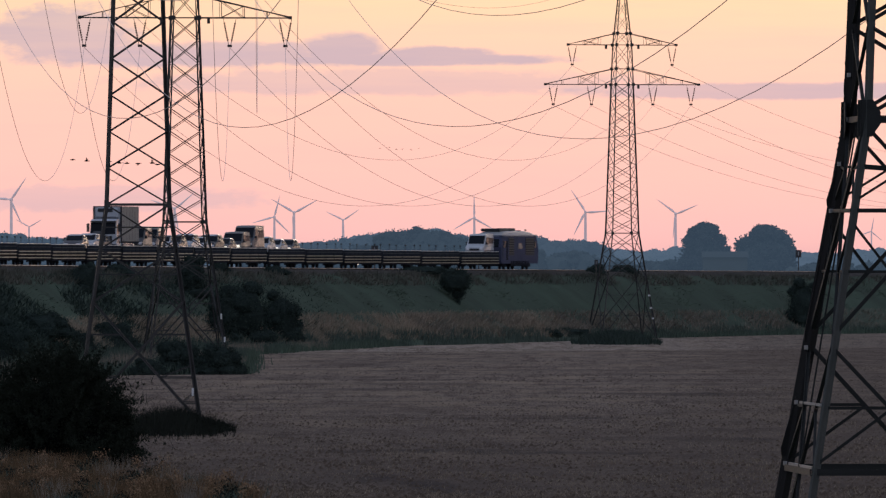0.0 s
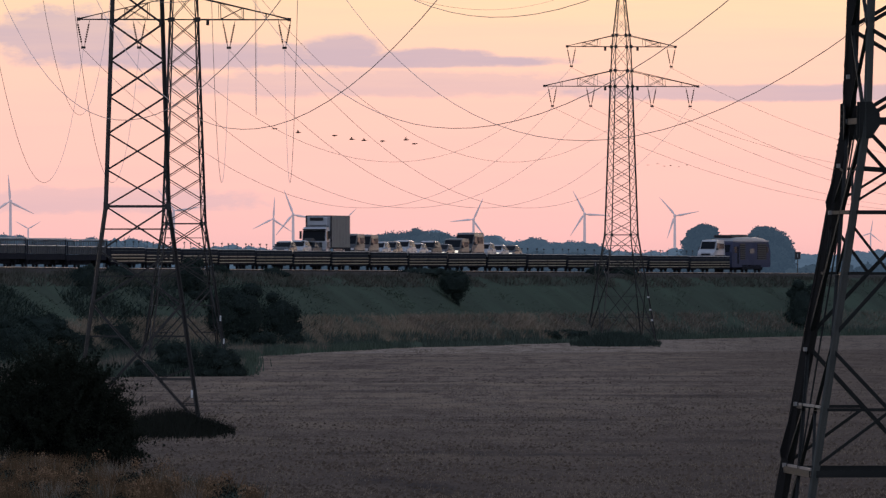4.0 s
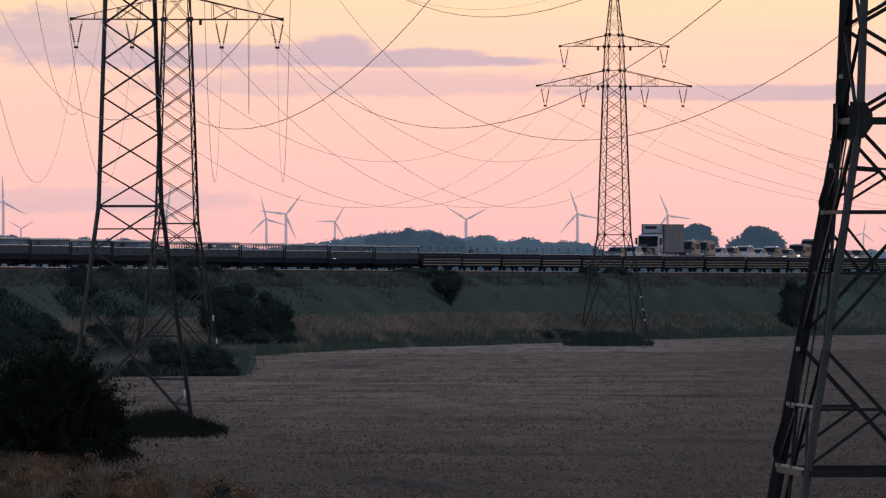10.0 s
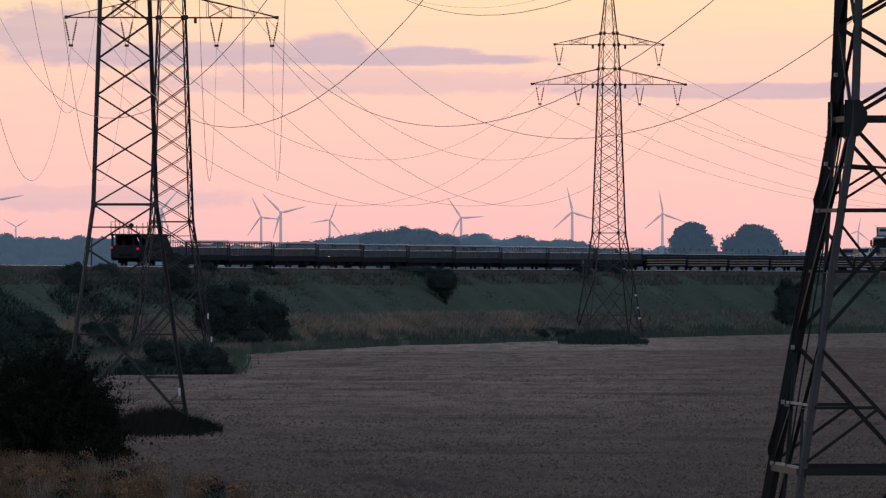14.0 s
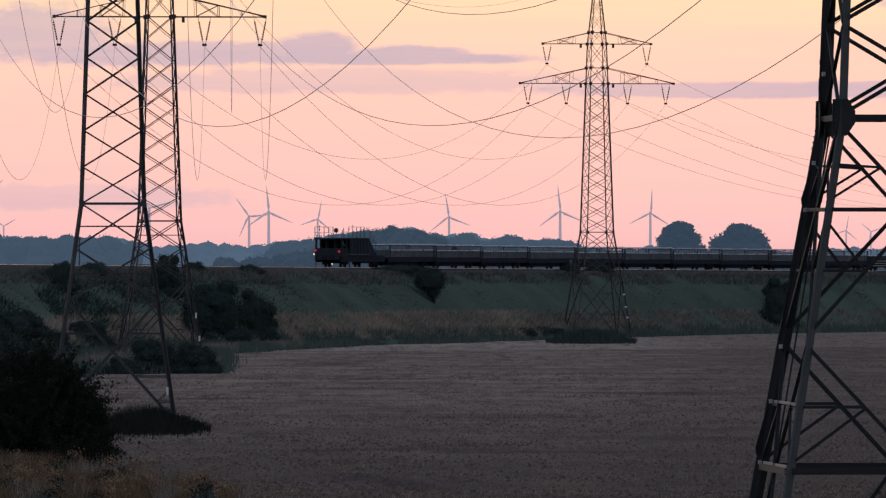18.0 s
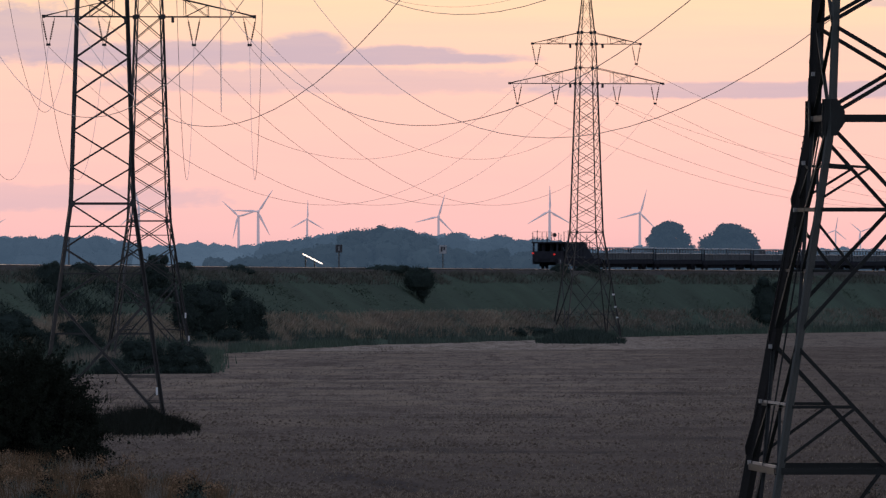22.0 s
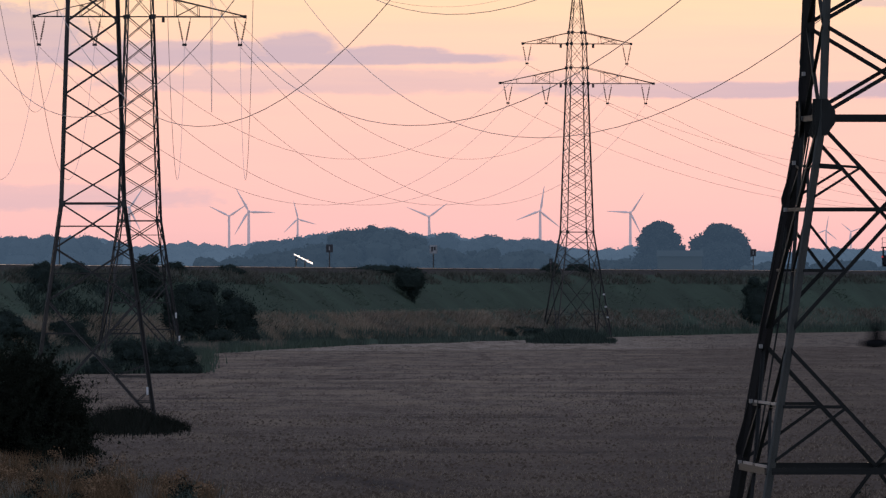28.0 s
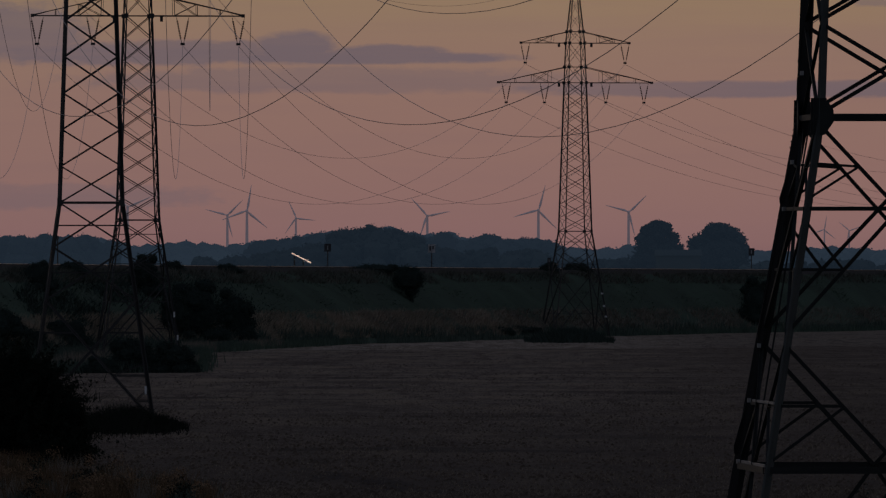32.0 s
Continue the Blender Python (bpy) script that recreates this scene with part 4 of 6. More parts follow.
def bogie(parent, y):
    bm = box_bm(-1.05, -0.92, -1.35, 1.35, 0.36, 0.66, 0.03)
    box_bm(0.92, 1.05, -1.35, 1.35, 0.36, 0.66, 0.03, bm)
    box_bm(-0.95, 0.95, -0.25, 0.25, 0.42, 0.7, 0, bm)
    for s in (-1, 1):
        for yy in (-0.9, 0.9):
            box_bm(s * 1.06 - 0.08, s * 1.06 + 0.08, yy - 0.16, yy + 0.16, 0.3, 0.62, 0.02, bm)
    b = part("bogie", bm, parent, pose(0, y, 0), material_=FRAME)
    for s in (-1, 1):
        for yy in (-0.9, 0.9):
            part("wheel", WHEEL, b, pose(s * 0.78, yy, 0.46))


def buffers(parent, ye, s):
    for x in (-0.875, 0.875):
        bm = tube_bm(0.09, 0.45, "Y", 8)
        tube_bm(0.23, 0.05, "Y", 12, bm=bm, at=(0, s * 0.25, 0))
        part("buffer", bm, parent, pose(x, ye + s * 0.1, 1.02), material_=FRAME)


def flat_wagon(l0):
    """A low deck wagon with tall dark sides, pale rub rails and lamp stanchions on the far side."""
    wgn = thing("flat_wagon", track(l0), "dark low-sided car-carrying railway wagon with pale rub rails", "railway wagon", "loaded deck wagons of the train")
    hl = 8.75
    bm = box_bm(-1.4, 1.4, -hl, hl, 1.0, 1.18, 0.02)
    box_bm(-1.42, -1.22, -hl, hl, 0.55, 1.0, 0, bm)
    box_bm(1.22, 1.42, -hl, hl, 0.62, 1.0, 0, bm)
    part("deck", bm, wgn, material_=FRAME)
    for s in (-1, 1):
        bm = box_bm(s * 1.44 - 0.03, s * 1.44 + 0.03, -hl + 0.05, hl - 0.05, 1.0, 1.79, 0)
        for k in range(9):
            y = -hl + 0.3 + k * (2 * hl - 0.6) / 8
            box_bm(s * 1.47 - 0.03, s * 1.47 + 0.03, y - 0.05, y + 0.05, 1.26, 1.81, 0, bm)
        part("side_wall", bm, wgn, material_=PANEL)
        part("top_rail", box_bm(s * 1.44 - 0.06, s * 1.44 + 0.06, -hl + 0.03, hl - 0.03, 1.79, 1.85), wgn, material_=ZINC_TOP)
        part("mid_rail", box_bm(s * 1.47 - 0.03, s * 1.47 + 0.03, -hl + 0.1, hl - 0.1, 1.52, 1.57), wgn, material_=ZINC)
    for z in (0.62, 0.90, 1.18):
        for k in range(4):
            y0 = -hl + 0.15 + k * 4.35
            part("rub_rail", box_bm(1.42, 1.50, y0, y0 + 4.1, z - 0.042, z + 0.042), wgn, material_=STRIPE)
    part("sole_bar", box_bm(1.36, 1.42, -hl + 0.1, hl - 0.1, 0.42, 0.99), wgn, material_=FRAME)
    for k in range(5):
        y = -7.4 + k * 3.7 + 0.5 * ((k * 7) % 3 - 1)
        p = part("stanchion", box_bm(-0.025, 0.025, -0.025, 0.025, 0, 0.55), wgn, pose(-1.46, y, 1.86), material_=ZINC)
        part("lamp_head", box_bm(-0.07, 0.07, -0.09, 0.09, 0.48, 0.64, 0.03), p, material_=BLACK)
    for s in (-1, 1):
        bogie(wgn, s * 6.1)
        buffers(wgn, s * hl, s)
    return wgn


def open_wagon(l0):
    """A longer wagon with zinc sheet sides and close-set posts under a bright top rail."""
    wgn = thing("open_wagon", track(l0), "empty grey railway wagon with zinc sides and close-set posts", "railway wagon", "empty wagons of the train")
    hl = 10.45
    bm = box_bm(-1.4, 1.4, -hl, hl, 0.95, 1.12, 0.02)
    for s in (-1, 1):
        box_bm(s * 1.33 - 0.08, s * 1.33 + 0.08, -hl, hl, 0.62, 0.98, 0, bm)
    box_bm(-0.9, 0.9, -5.4, 5.4, 0.22, 0.95, 0.05, bm)
    part("deck", bm, wgn, material_=FRAME)
    for s in (-1, 1):
        part("side_sheet", box_bm(s * 1.42 - 0.015, s * 1.42 + 0.015, -hl + 0.05, hl - 0.05, 1.15, 1.86), wgn, material_=ZINC)
        part("top_rail", box_bm(s * 1.44 - 0.03, s * 1.44 + 0.03, -hl + 0.05, hl - 0.05, 2.27, 2.33), wgn, material_=ZINC)
        for k in range(18):
            y = -hl + 0.2 + k * (2 * hl - 0.4) / 17
            po = part("post", POST if k not in (0, 17) else POST_END, wgn, pose(s * 1.46, y, 1.12))
            part("cap", CAP, po, pose(0, 0, 1.26), "bright post cap")
        for k in range(4):
            y0 = -hl + 0.6 + k * 5.1
            part("mid_rail", box_bm(s * 1.47 - 0.03, s * 1.47 + 0.03, y0, y0 + 4.4, 1.80, 1.87), wgn, material_=ZINC_TOP)
    for s in (-1, 1):
        bogie(wgn, s * 7.6)
        buffers(wgn, s * hl, s)
    return wgn


POST = mesh_of(box_bm(-0.03, 0.03, -0.05, 0.05, 0, 1.26), "post", ZINC_POST)
POST_END = mesh_of(box_bm(-0.05, 0.05, -0.12, 0.12, -0.1, 1.3), "post", FRAME)
CAP = mesh_of(box_bm(-0.06, 0.06, -0.24, 0.24, 0, 0.1), "cap", ZINC_TOP)

first_flat = flat_wagon(0)
rides(first_flat, -264.0 + 9.2)
for k in range(1, 16):
    rides(copy_thing(first_flat, track(0)), -264.0 + 9.2 + 18.4 * k)
first_open = open_wagon(0)
rides(first_open, -265.2 - 10.8)
for k in range(1, 10):
    rides(copy_thing(first_open, track(0)), -265.2 - 10.8 - 21.6 * k)


def ramp_wagon():
    """The last vehicle: a raised loading platform with open end pillars, a sloping ramp and railings."""
    r = thing("ramp_wagon", track(0), "dark ramp wagon with raised platform, railings and red tail lamps", "railway wagon")
    hl = 10.0
    bm = box_bm(-1.4, 1.4, -hl, hl, 0.95, 1.15, 0.02)
    for s in (-1, 1):
        box_bm(s * 1.3 - 0.1, s * 1.3 + 0.1, -hl, hl, 0.55, 0.98, 0, bm)
    part("deck", bm, r, material_=FRAME)
    # end box, pillars, platform, solid flanks and the sloping end
    part("end_box", box_bm(-1.45, 1.45, -hl, -hl + 2.6, 0.75, 1.95, 0.03), r, material_=FRAME)
    for s in (-1, 1):
        for k in range(4):
            part("pillar", box_bm(-0.09, 0.09, -0.09, 0.09, 0, 0.92), r, pose(s * 1.32 if k in (0, 3) else s * 0.45, -hl + 0.15 + 0.7 * k, 1.95), material_=FRAME)
    part("platform", box_bm(-1.5, 1.5, -hl - 0.1, 2.4, 2.82, 2.98, 0.02), r, material_=FRAME)
    for s in (-1, 1):
        part("flank", profile_bm([(-hl + 3.2, 1.1), (6.2, 1.1), (2.4, 2.85), (-hl + 3.2, 2.85)], s * 1.44 - 0.03, s * 1.44 + 0.03), r, material_=PANEL)
        for k in range(6):
            part("flank_rib", box_bm(-0.04, 0.04, -0.06, 0.06, 0, 1.7), r, pose(s * 1.49, -hl + 3.6 + k * 1.5, 1.12), material_=FRAME)
    part("ramp", profile_bm([(2.4, 2.9), (6.4, 1.12), (6.4, 1.2), (2.4, 2.98)], -1.4, 1.4), r, material_=FRAME)
    for s, y0, y1 in ((-1, -hl + 0.2, -hl + 8.6), (1, -hl + 2.7, -hl + 10.0)):
        rail = part("railing", box_bm(s * 1.46 - 0.025, s * 1.46 + 0.025, y0, y1, 4.06, 4.10), r, material_=ZINC)
        part("railing_bar", box_bm(s * 1.46 - 0.015, s * 1.46 + 0.015, y0, y1, 3.5, 3.53), rail, material_=ZINC)
        for k in range(5):
            y = y0 + (y1 - y0) * k / 4
            part("railing_post", box_bm(s * 1.46 - 0.03, s * 1.46 + 0.03, y - 0.03, y + 0.03, 2.98, 4.06 + (0.18 if k == 1 else 0.0)), rail, material_=ZINC)
    part("end_post", box_bm(-0.03, 0.03, -0.03, 0.03, 0, 1.0), r, pose(1.46, -hl + 0.3, 2.98), material_=ZINC)
    part("end_post", box_bm(-0.03, 0.03, -0.03, 0.03, 0, 0.5), r, pose(0.2, -hl + 0.3, 2.98), material_=ZINC)
    part("step_beam", box_bm(1.3, 1.52, -hl + 2.8, 2.0, 1.28, 1.36), r, material_=ZINC)
    for s in (-1, 1):
        for k in range(3):
            part("ramp_post", box_bm(-0.03, 0.03, -0.03, 0.03, 0, 1.1), r, pose(s * 1.46, 2.9 + k * 1.3, 2.7 - k * 0.58), material_=ZINC)
        part("tail_lamp", tube_bm(0.12, 0.08, "Y", 12), r, pose(-1.36 if s < 0 else 1.06, -hl - 0.05, 1.74 if s < 0 else 1.62), "glowing red tail lamp", TAIL)
    part("signal_disc", tube_bm(0.24, 0.05, "Y", 16), r, pose(-1.3, -hl + 9.3, 3.75), "dark round signal disc", BLACK)
    part("disc_pole", box_bm(-0.03, 0.03, -0.03, 0.03, 0, 0.8), r, pose(-1.3, -hl + 9.34, 2.98), material_=BLACK)
    for s in (-1, 1):
        bogie(r, s * 7.0)
        buffers(r, s * hl, s)
    return r


rides(ramp_wagon(), -503.0 + 10.0)


def dome_bm(hw, y0, y1, z0, z1, n=8):
    """A softly crowned cap: flat on top, rolled down to its rim."""
    bm = bmesh.new()
    g = []
    for j in range(n + 1):
        t = -1 + 2 * j / n
        row = []
        for i in range(n + 1):
            x = -1 + 2 * i / n
            x, tt = math.copysign(abs(x) ** 0.6, x), math.copysign(abs(t) ** 0.6, t)
            row.append(bm.verts.new((x * hw, (y0 + y1) / 2 + tt * (y1 - y0) / 2, z0 + (z1 - z0) * (1 - abs(x) ** 5) ** 0.5 * (1 - abs(tt) ** 5) ** 0.5)))
        g.append(row)
    for j in range(n):
        for i in range(n):
            f = bm.faces.new((g[j][i], g[j][i + 1], g[j + 1][i + 1], g[j + 1][i]))
            f.smooth = True
    return bm


def locomotive():
    """A twin-cab diesel locomotive in violet blue with a pale roof."""
    o = thing("locomotive", track(0), "violet-blue diesel locomotive with pale roof and dark grilles", "locomotive")
    hl = 8.5
    side = [(-hl + 0.15, 0.62), (hl - 0.15, 0.62), (hl, 1.0), (hl, 2.35), (hl - 0.6, 3.6), (-hl + 0.6, 3.6), (-hl, 2.35), (-hl, 1.0)]
    part("body", profile_bm(side, -1.5, 1.5, 0.08, top=2.6), o, material_=LOCO_PAINT)
    part("roof", dome_bm(1.44, -hl + 0.5, hl - 0.5, 3.5, 4.12, 10), o, material_=LOCO_ROOF)
    part("exhaust_hood", box_bm(-0.7, 0.7, -1.6, 1.4, 4.08, 4.38, 0.08), o, material_=BLACK)
    part("fan_hood", box_bm(-1.2, 0.9, -6.6, -2.6, 4.02, 4.34, 0.08), o, material_=BLACK)
    for s in (-1, 1):
        part("roof_edge", box_bm(s * 1.44 - 0.05, s * 1.44 + 0.05, -hl + 0.6, hl - 0.6, 3.58, 3.70), o, None, "pale roof edge strip", P_WHITE)
        part("skirt", box_bm(s * 1.46 - 0.04, s * 1.46 + 0.04, -4.2, 4.2, 0.4, 0.9), o, None, "dark side skirt", FRAME)
        part("cab_door", box_bm(s * 1.5 - 0.012, s * 1.5 + 0.012, -6.2, -5.5, 1.0, 3.0), o, None, "dark cab door", FRAME)
    part("horn", tube_bm(0.08, 0.35, "Y", 8), o, pose(0.6, 6.4, 4.18), material_=BLACK)
    for y0, y1 in ((-2.4, -1.9), (1.7, 2.2)):
        part("roof_seam", box_bm(-1.2, 1.2, y0, y0 + 0.06, 4.08, 4.15), o, material_=ZINC)
    part("underframe", box_bm(-1.3, 1.3, -2.9, 2.9, 0.35, 0.95, 0.08), o, material_=FRAME)
    for s in (-1, 1):
        for y0, y1 in ((-5.0, -2.7), (2.7, 6.6)):
            g = part("grille", box_bm(s * 1.5 - 0.02, s * 1.5 + 0.02, y0, y1, 1.5, 3.35), o, material_=BLACK)
            for k in range(7):
                z = 1.6 + k * 0.25
                part("slat", box_bm(s * 1.52 - 0.015, s * 1.52 + 0.015, y0 + 0.08, y1 - 0.08, z, z + 0.07), g, material_=FRAME)
        part("cab_side_window", box_bm(s * 1.49 - 0.02, s * 1.49 + 0.02, -7.4, -6.4, 2.3, 3.0), o, material_=CAR_GLASS)
        part("cab_side_window", box_bm(s * 1.49 - 0.02, s * 1.49 + 0.02, 6.9, 7.5, 2.3, 3.0), o, material_=CAR_GLASS)
        part("handrail", box_bm(s * 1.56 - 0.02, s * 1.56 + 0.02, -8.0, -7.95, 1.2, 2.6), o, material_=ZINC)
        part("emblem", box_bm(s * 1.5 - 0.015, s * 1.5 + 0.015, -0.8, 1.2, 2.2, 2.75), o, None, "pale plain emblem", P_SILVER)
        ye = s * hl
        ws = part("windscreen", box_bm(-1.2, 1.2, -0.02, 0.02, 0, 0.95), o, Matrix.Translation((0, ye + s * 0.02, 2.36)) @ Matrix.Rotation(s * radians(27.6), 4, "X"), material_=CAR_GLASS)
        for x in (-1.05, 1.05):
            part("end_lamp", tube_bm(0.12, 0.06, "Y", 12), o, pose(x, ye + s * 0.02, 1.65), material_=LAMP_GLASS)
        bogie(o, s * 5.3)
        buffers(o, s * hl, s)
    return o


rides(locomotive(), 39.3)


# ---- vehicles on the deck ----
def wheels(v, ys, half_w, r):
    for s in (-1, 1):
        for y in ys:
            w_ = part("wheel", tube_bm(r, 0.2, "X", 16), v, pose(s * (half_w - 0.1), y, r), material_=TYRE)
            part("rim", tube_bm(r * 0.62, 0.03, "X", 12), w_, pose(s * 0.1, 0, 0), material_=RIM)


def slab(v, name, p0, p1, x0, x1, material_, t=0.02):
    """A pane on a slope of the outline from p0 up to p1 (y, z), standing proud to the front."""
    n = Vector((-(p1[1] - p0[1]), p1[0] - p0[0])).normalized()
    a, b = Vector(p0).lerp(Vector(p1), 0.08), Vector(p0).lerp(Vector(p1), 0.92)
    pts = [tuple(a + n * 0.004), tuple(b + n * 0.004), tuple(b + n * t), tuple(a + n * t)]
    return part(name, profile_bm(pts, x0, x1), v, material_=material_)


def side_glass(v, y0, y1, yt0, yt1, z0, z1, xw, inset):
    for s in (-1, 1):
        bm = bmesh.new()
        vs = []
        for k in (0.012, -0.02):
            vs.append([bm.verts.new((s * (xw + k), y0, z0)), bm.verts.new((s * (xw + k), y1, z0)), bm.verts.new((s * (xw - inset + k), yt1, z1)), bm.verts.new((s * (xw - inset + k), yt0, z1))])
        bm.faces.new(vs[0])
        bm.faces.new(vs[1][::-1])
        for i in range(4):
            bm.faces.new((vs[0][i], vs[0][(i + 1) % 4], vs[1][(i + 1) % 4], vs[1][i]))
        bmesh.ops.recalc_face_normals(bm, faces=bm.faces[:])
        part("side_window", bm, v, material_=CAR_GLASS)


def car(l, off, length, width, height, material_, label, shape="hatch", lights=LAMP_GLASS, roof=None):
    """A passenger car, front towards the train's tail."""
    v = thing("car", track(l), label, "car", "vehicles carried on the train")
    L, W, H = length, width / 2, height
    ins = 0.17
    belt = 0.62 * H
    cowl = {"hatch": -0.23, "suv": -0.22, "estate": -0.2}[shape] * L
    rf = {"hatch": -0.05, "suv": -0.07, "estate": -0.04}[shape] * L
    rr = {"hatch": 0.28, "suv": 0.38, "estate": 0.36}[shape] * L
    lower = [(-L / 2 + 0.06, 0.24), (-L / 2, 0.42), (-L / 2 + 0.03, 0.45 * H), (-L / 2 + 0.16, 0.50 * H), (cowl, belt), (0.47 * L, belt), (L / 2, 0.5 * H), (L / 2, 0.36), (L / 2 - 0.06, 0.24)]
    part("body", profile_bm(lower, -W, W, 0.04, top=0.48 * H), v, material_=material_)
    cabin = [(cowl, belt - 0.01), (0.455 * L, belt - 0.01), (rr, H - 0.04), (rf + 0.03, H - 0.04)]
    bm = bmesh.new()
    lo = [bm.verts.new((s * (W - 0.05), y, z)) for s in (-1, 1) for y, z in cabin[:2]]
    hi_ = [bm.verts.new((s * (W - ins - 0.03), y, z)) for s in (-1, 1) for y, z in ((cabin[3]), (cabin[2]))]
    for q in ((lo[0], lo[1], hi_[1], hi_[0]), (lo[2], hi_[2], hi_[3], lo[3]), (lo[0], hi_[0], hi_[2], lo[2]), (lo[1], lo[3], hi_[3], hi_[1]), (hi_[0], hi_[1], hi_[3], hi_[2])):
        bm.faces.new(q)
    bmesh.ops.recalc_face_normals(bm, faces=bm.faces[:])
    part("cabin", bm, v, material_=material_)
    part("roof", dome_bm(W - ins + 0.03, rf - 0.12, rr + 0.05, H - 0.13, H + 0.03), v, material_=roof or material_)
    part("bonnet", dome_bm(W - 0.08, -L / 2 + 0.06, cowl + 0.1, 0.46 * H, belt + 0.03), v, material_=material_)
    slab(v, "windscreen", (cowl, belt), (rf + 0.03, H - 0.04), -(W - ins - 0.02), W - ins - 0.02, CAR_GLASS)
    side_glass(v, cowl + 0.25, 0.43 * L, rf + 0.14, rr - 0.08, belt + 0.03, H - 0.1, W - 0.055, ins - 0.06)
    for s in (-1, 1):
        part("headlamp", box_bm(s * (W - 0.32) - 0.2, s * (W - 0.32) + 0.2, -0.04, 0.08, -0.08, 0.08, 0.03), v, pose(0, -L / 2 + 0.02, 0.42 * H), material_=lights)
        part("mirror", box_bm(-0.1, 0.1, -0.06, 0.06, -0.06, 0.08, 0.02), v, pose(s * (W + 0.06), cowl + 0.3, belt + 0.05), material_=material_)
    part("grille", box_bm(-0.5, 0.5, -0.03, 0.05, -0.07, 0.07), v, pose(0, -L / 2 + 0.0, 0.33 * H), material_=BLACK)
    part("number_plate", box_bm(-0.26, 0.26, -0.02, 0.02, -0.055, 0.055), v, pose(0, -L / 2 - 0.07, 0.37), "blank white number plate", WHITE_MARK)
    for s in (-1, 1):
        for y in (-0.31 * L, 0.31 * L):
            part("wheel_arch", tube_bm(0.38, 0.03, "X", 16), v, pose(s * (W + 0.005), y, 0.33), material_=BLACK)
        part("sill", box_bm(s * W - 0.02, s * W + 0.02, -0.24 * L, 0.24 * L, 0.24, 0.36), v, material_=BLACK)
        part("door_seam", box_bm(s * W - 0.006, s * W + 0.006, 0.04 * L, 0.04 * L + 0.02, 0.36, belt), v, material_=BLACK)
        part("pillar", box_bm(s * (W - 0.1) - 0.02, s * (W - 0.1) + 0.03, 0.08 * L, 0.08 * L + 0.08, belt, H - 0.12), v, material_=material_)
    part("bumper", box_bm(-W + 0.05, W - 0.05, -0.06, 0.1, 0.26, 0.44, 0.04), v, pose(0, -L / 2, 0), material_=BLACK)
    wheels(v, (-0.31 * L, 0.31 * L), W, 0.32)
    rides(v, l, off, 1.25)
    return v


def van(l, off, length, width, height, material_, label, nose=0.17, front=None, lights=LAMP_GLASS):
    """A panel van with a sloping nose."""
    v = thing("van", track(l), label, "van", "vehicles carried on the train")
    L, W, H = length, width / 2, height
    cowl, rf = -L / 2 + nose * L, -L / 2 + nose * L + 0.16 * L
    belt = 0.55 * H
    out = [(-L / 2 + 0.06, 0.28), (-L / 2, 0.5), (-L / 2 + 0.05, 0.42 * H), (cowl, belt), (rf, 0.96 * H), (rf + 0.4, H), (L / 2 - 0.1, H), (L / 2, 0.95 * H), (L / 2, 0.28)]
    part("body", profile_bm(out, -W, W, 0.1, top=0.9 * H), v, material_=material_)
    part("roof", dome_bm(W - 0.06, rf - 0.15, L / 2, 0.93 * H, H + 0.04), v, material_=material_)
    slab(v, "windscreen", (cowl, belt), (rf, 0.96 * H), -(W - 0.14), W - 0.14, CAR_GLASS, 0.03)
    side_glass(v, cowl + 0.2, rf + 1.0, rf + 0.05, rf + 1.0, belt + 0.04, 0.86 * H, W, 0.02)
    # the front's shade is put on as a darker bonnet
    if front:
        part("bonnet", profile_bm([(-L / 2 - 0.02, 0.45), (-L / 2 + 0.03, 0.43 * H), (cowl, belt + 0.01), (cowl, belt - 0.1), (-L / 2 + 0.1, 0.4)], -W + 0.04, W - 0.04), v, material_=front)
    for s in (-1, 1):
        part("headlamp", box_bm(-0.17, 0.17, -0.05, 0.1, -0.12, 0.12, 0.03), v, pose(s * (W - 0.25), -L / 2 + 0.02, 0.36 * H), material_=lights)
        part("mirror", box_bm(-0.09, 0.09, -0.06, 0.06, -0.12, 0.16, 0.02), v, pose(s * (W + 0.1), cowl + 0.35, belt + 0.1), material_=BLACK)
    part("grille", box_bm(-W + 0.45, W - 0.45, -0.04, 0.06, -0.1, 0.1), v, pose(0, -L / 2 + 0.01, 0.33 * H), material_=BLACK)
    part("number_plate", box_bm(-0.26, 0.26, -0.02, 0.02, -0.055, 0.055), v, pose(0, -L / 2 - 0.08, 0.42), "blank white number plate", WHITE_MARK)
    for s in (-1, 1):
        for y in (-0.32 * L, 0.3 * L):
            part("wheel_arch", tube_bm(0.41, 0.03, "X", 16), v, pose(s * (W + 0.005), y, 0.35), material_=BLACK)
        part("rub_strip", box_bm(s * W - 0.02, s * W + 0.02, -0.2 * L, 0.45 * L, 0.62, 0.74), v, material_=BLACK)
        part("rear_window", box_bm(s * W - 0.012, s * W + 0.012, 0.02 * L, 0.4 * L, belt + 0.1, 0.84 * H), v, material_=CAR_GLASS)
    part("bumper", box_bm(-W + 0.04, W - 0.04, -0.07, 0.1, 0.3, 0.5, 0.04), v, pose(0, -L / 2, 0), material_=BLACK)
    wheels(v, (-0.32 * L, 0.3 * L), W, 0.34)
    rides(v, l, off, 1.25)
    return v


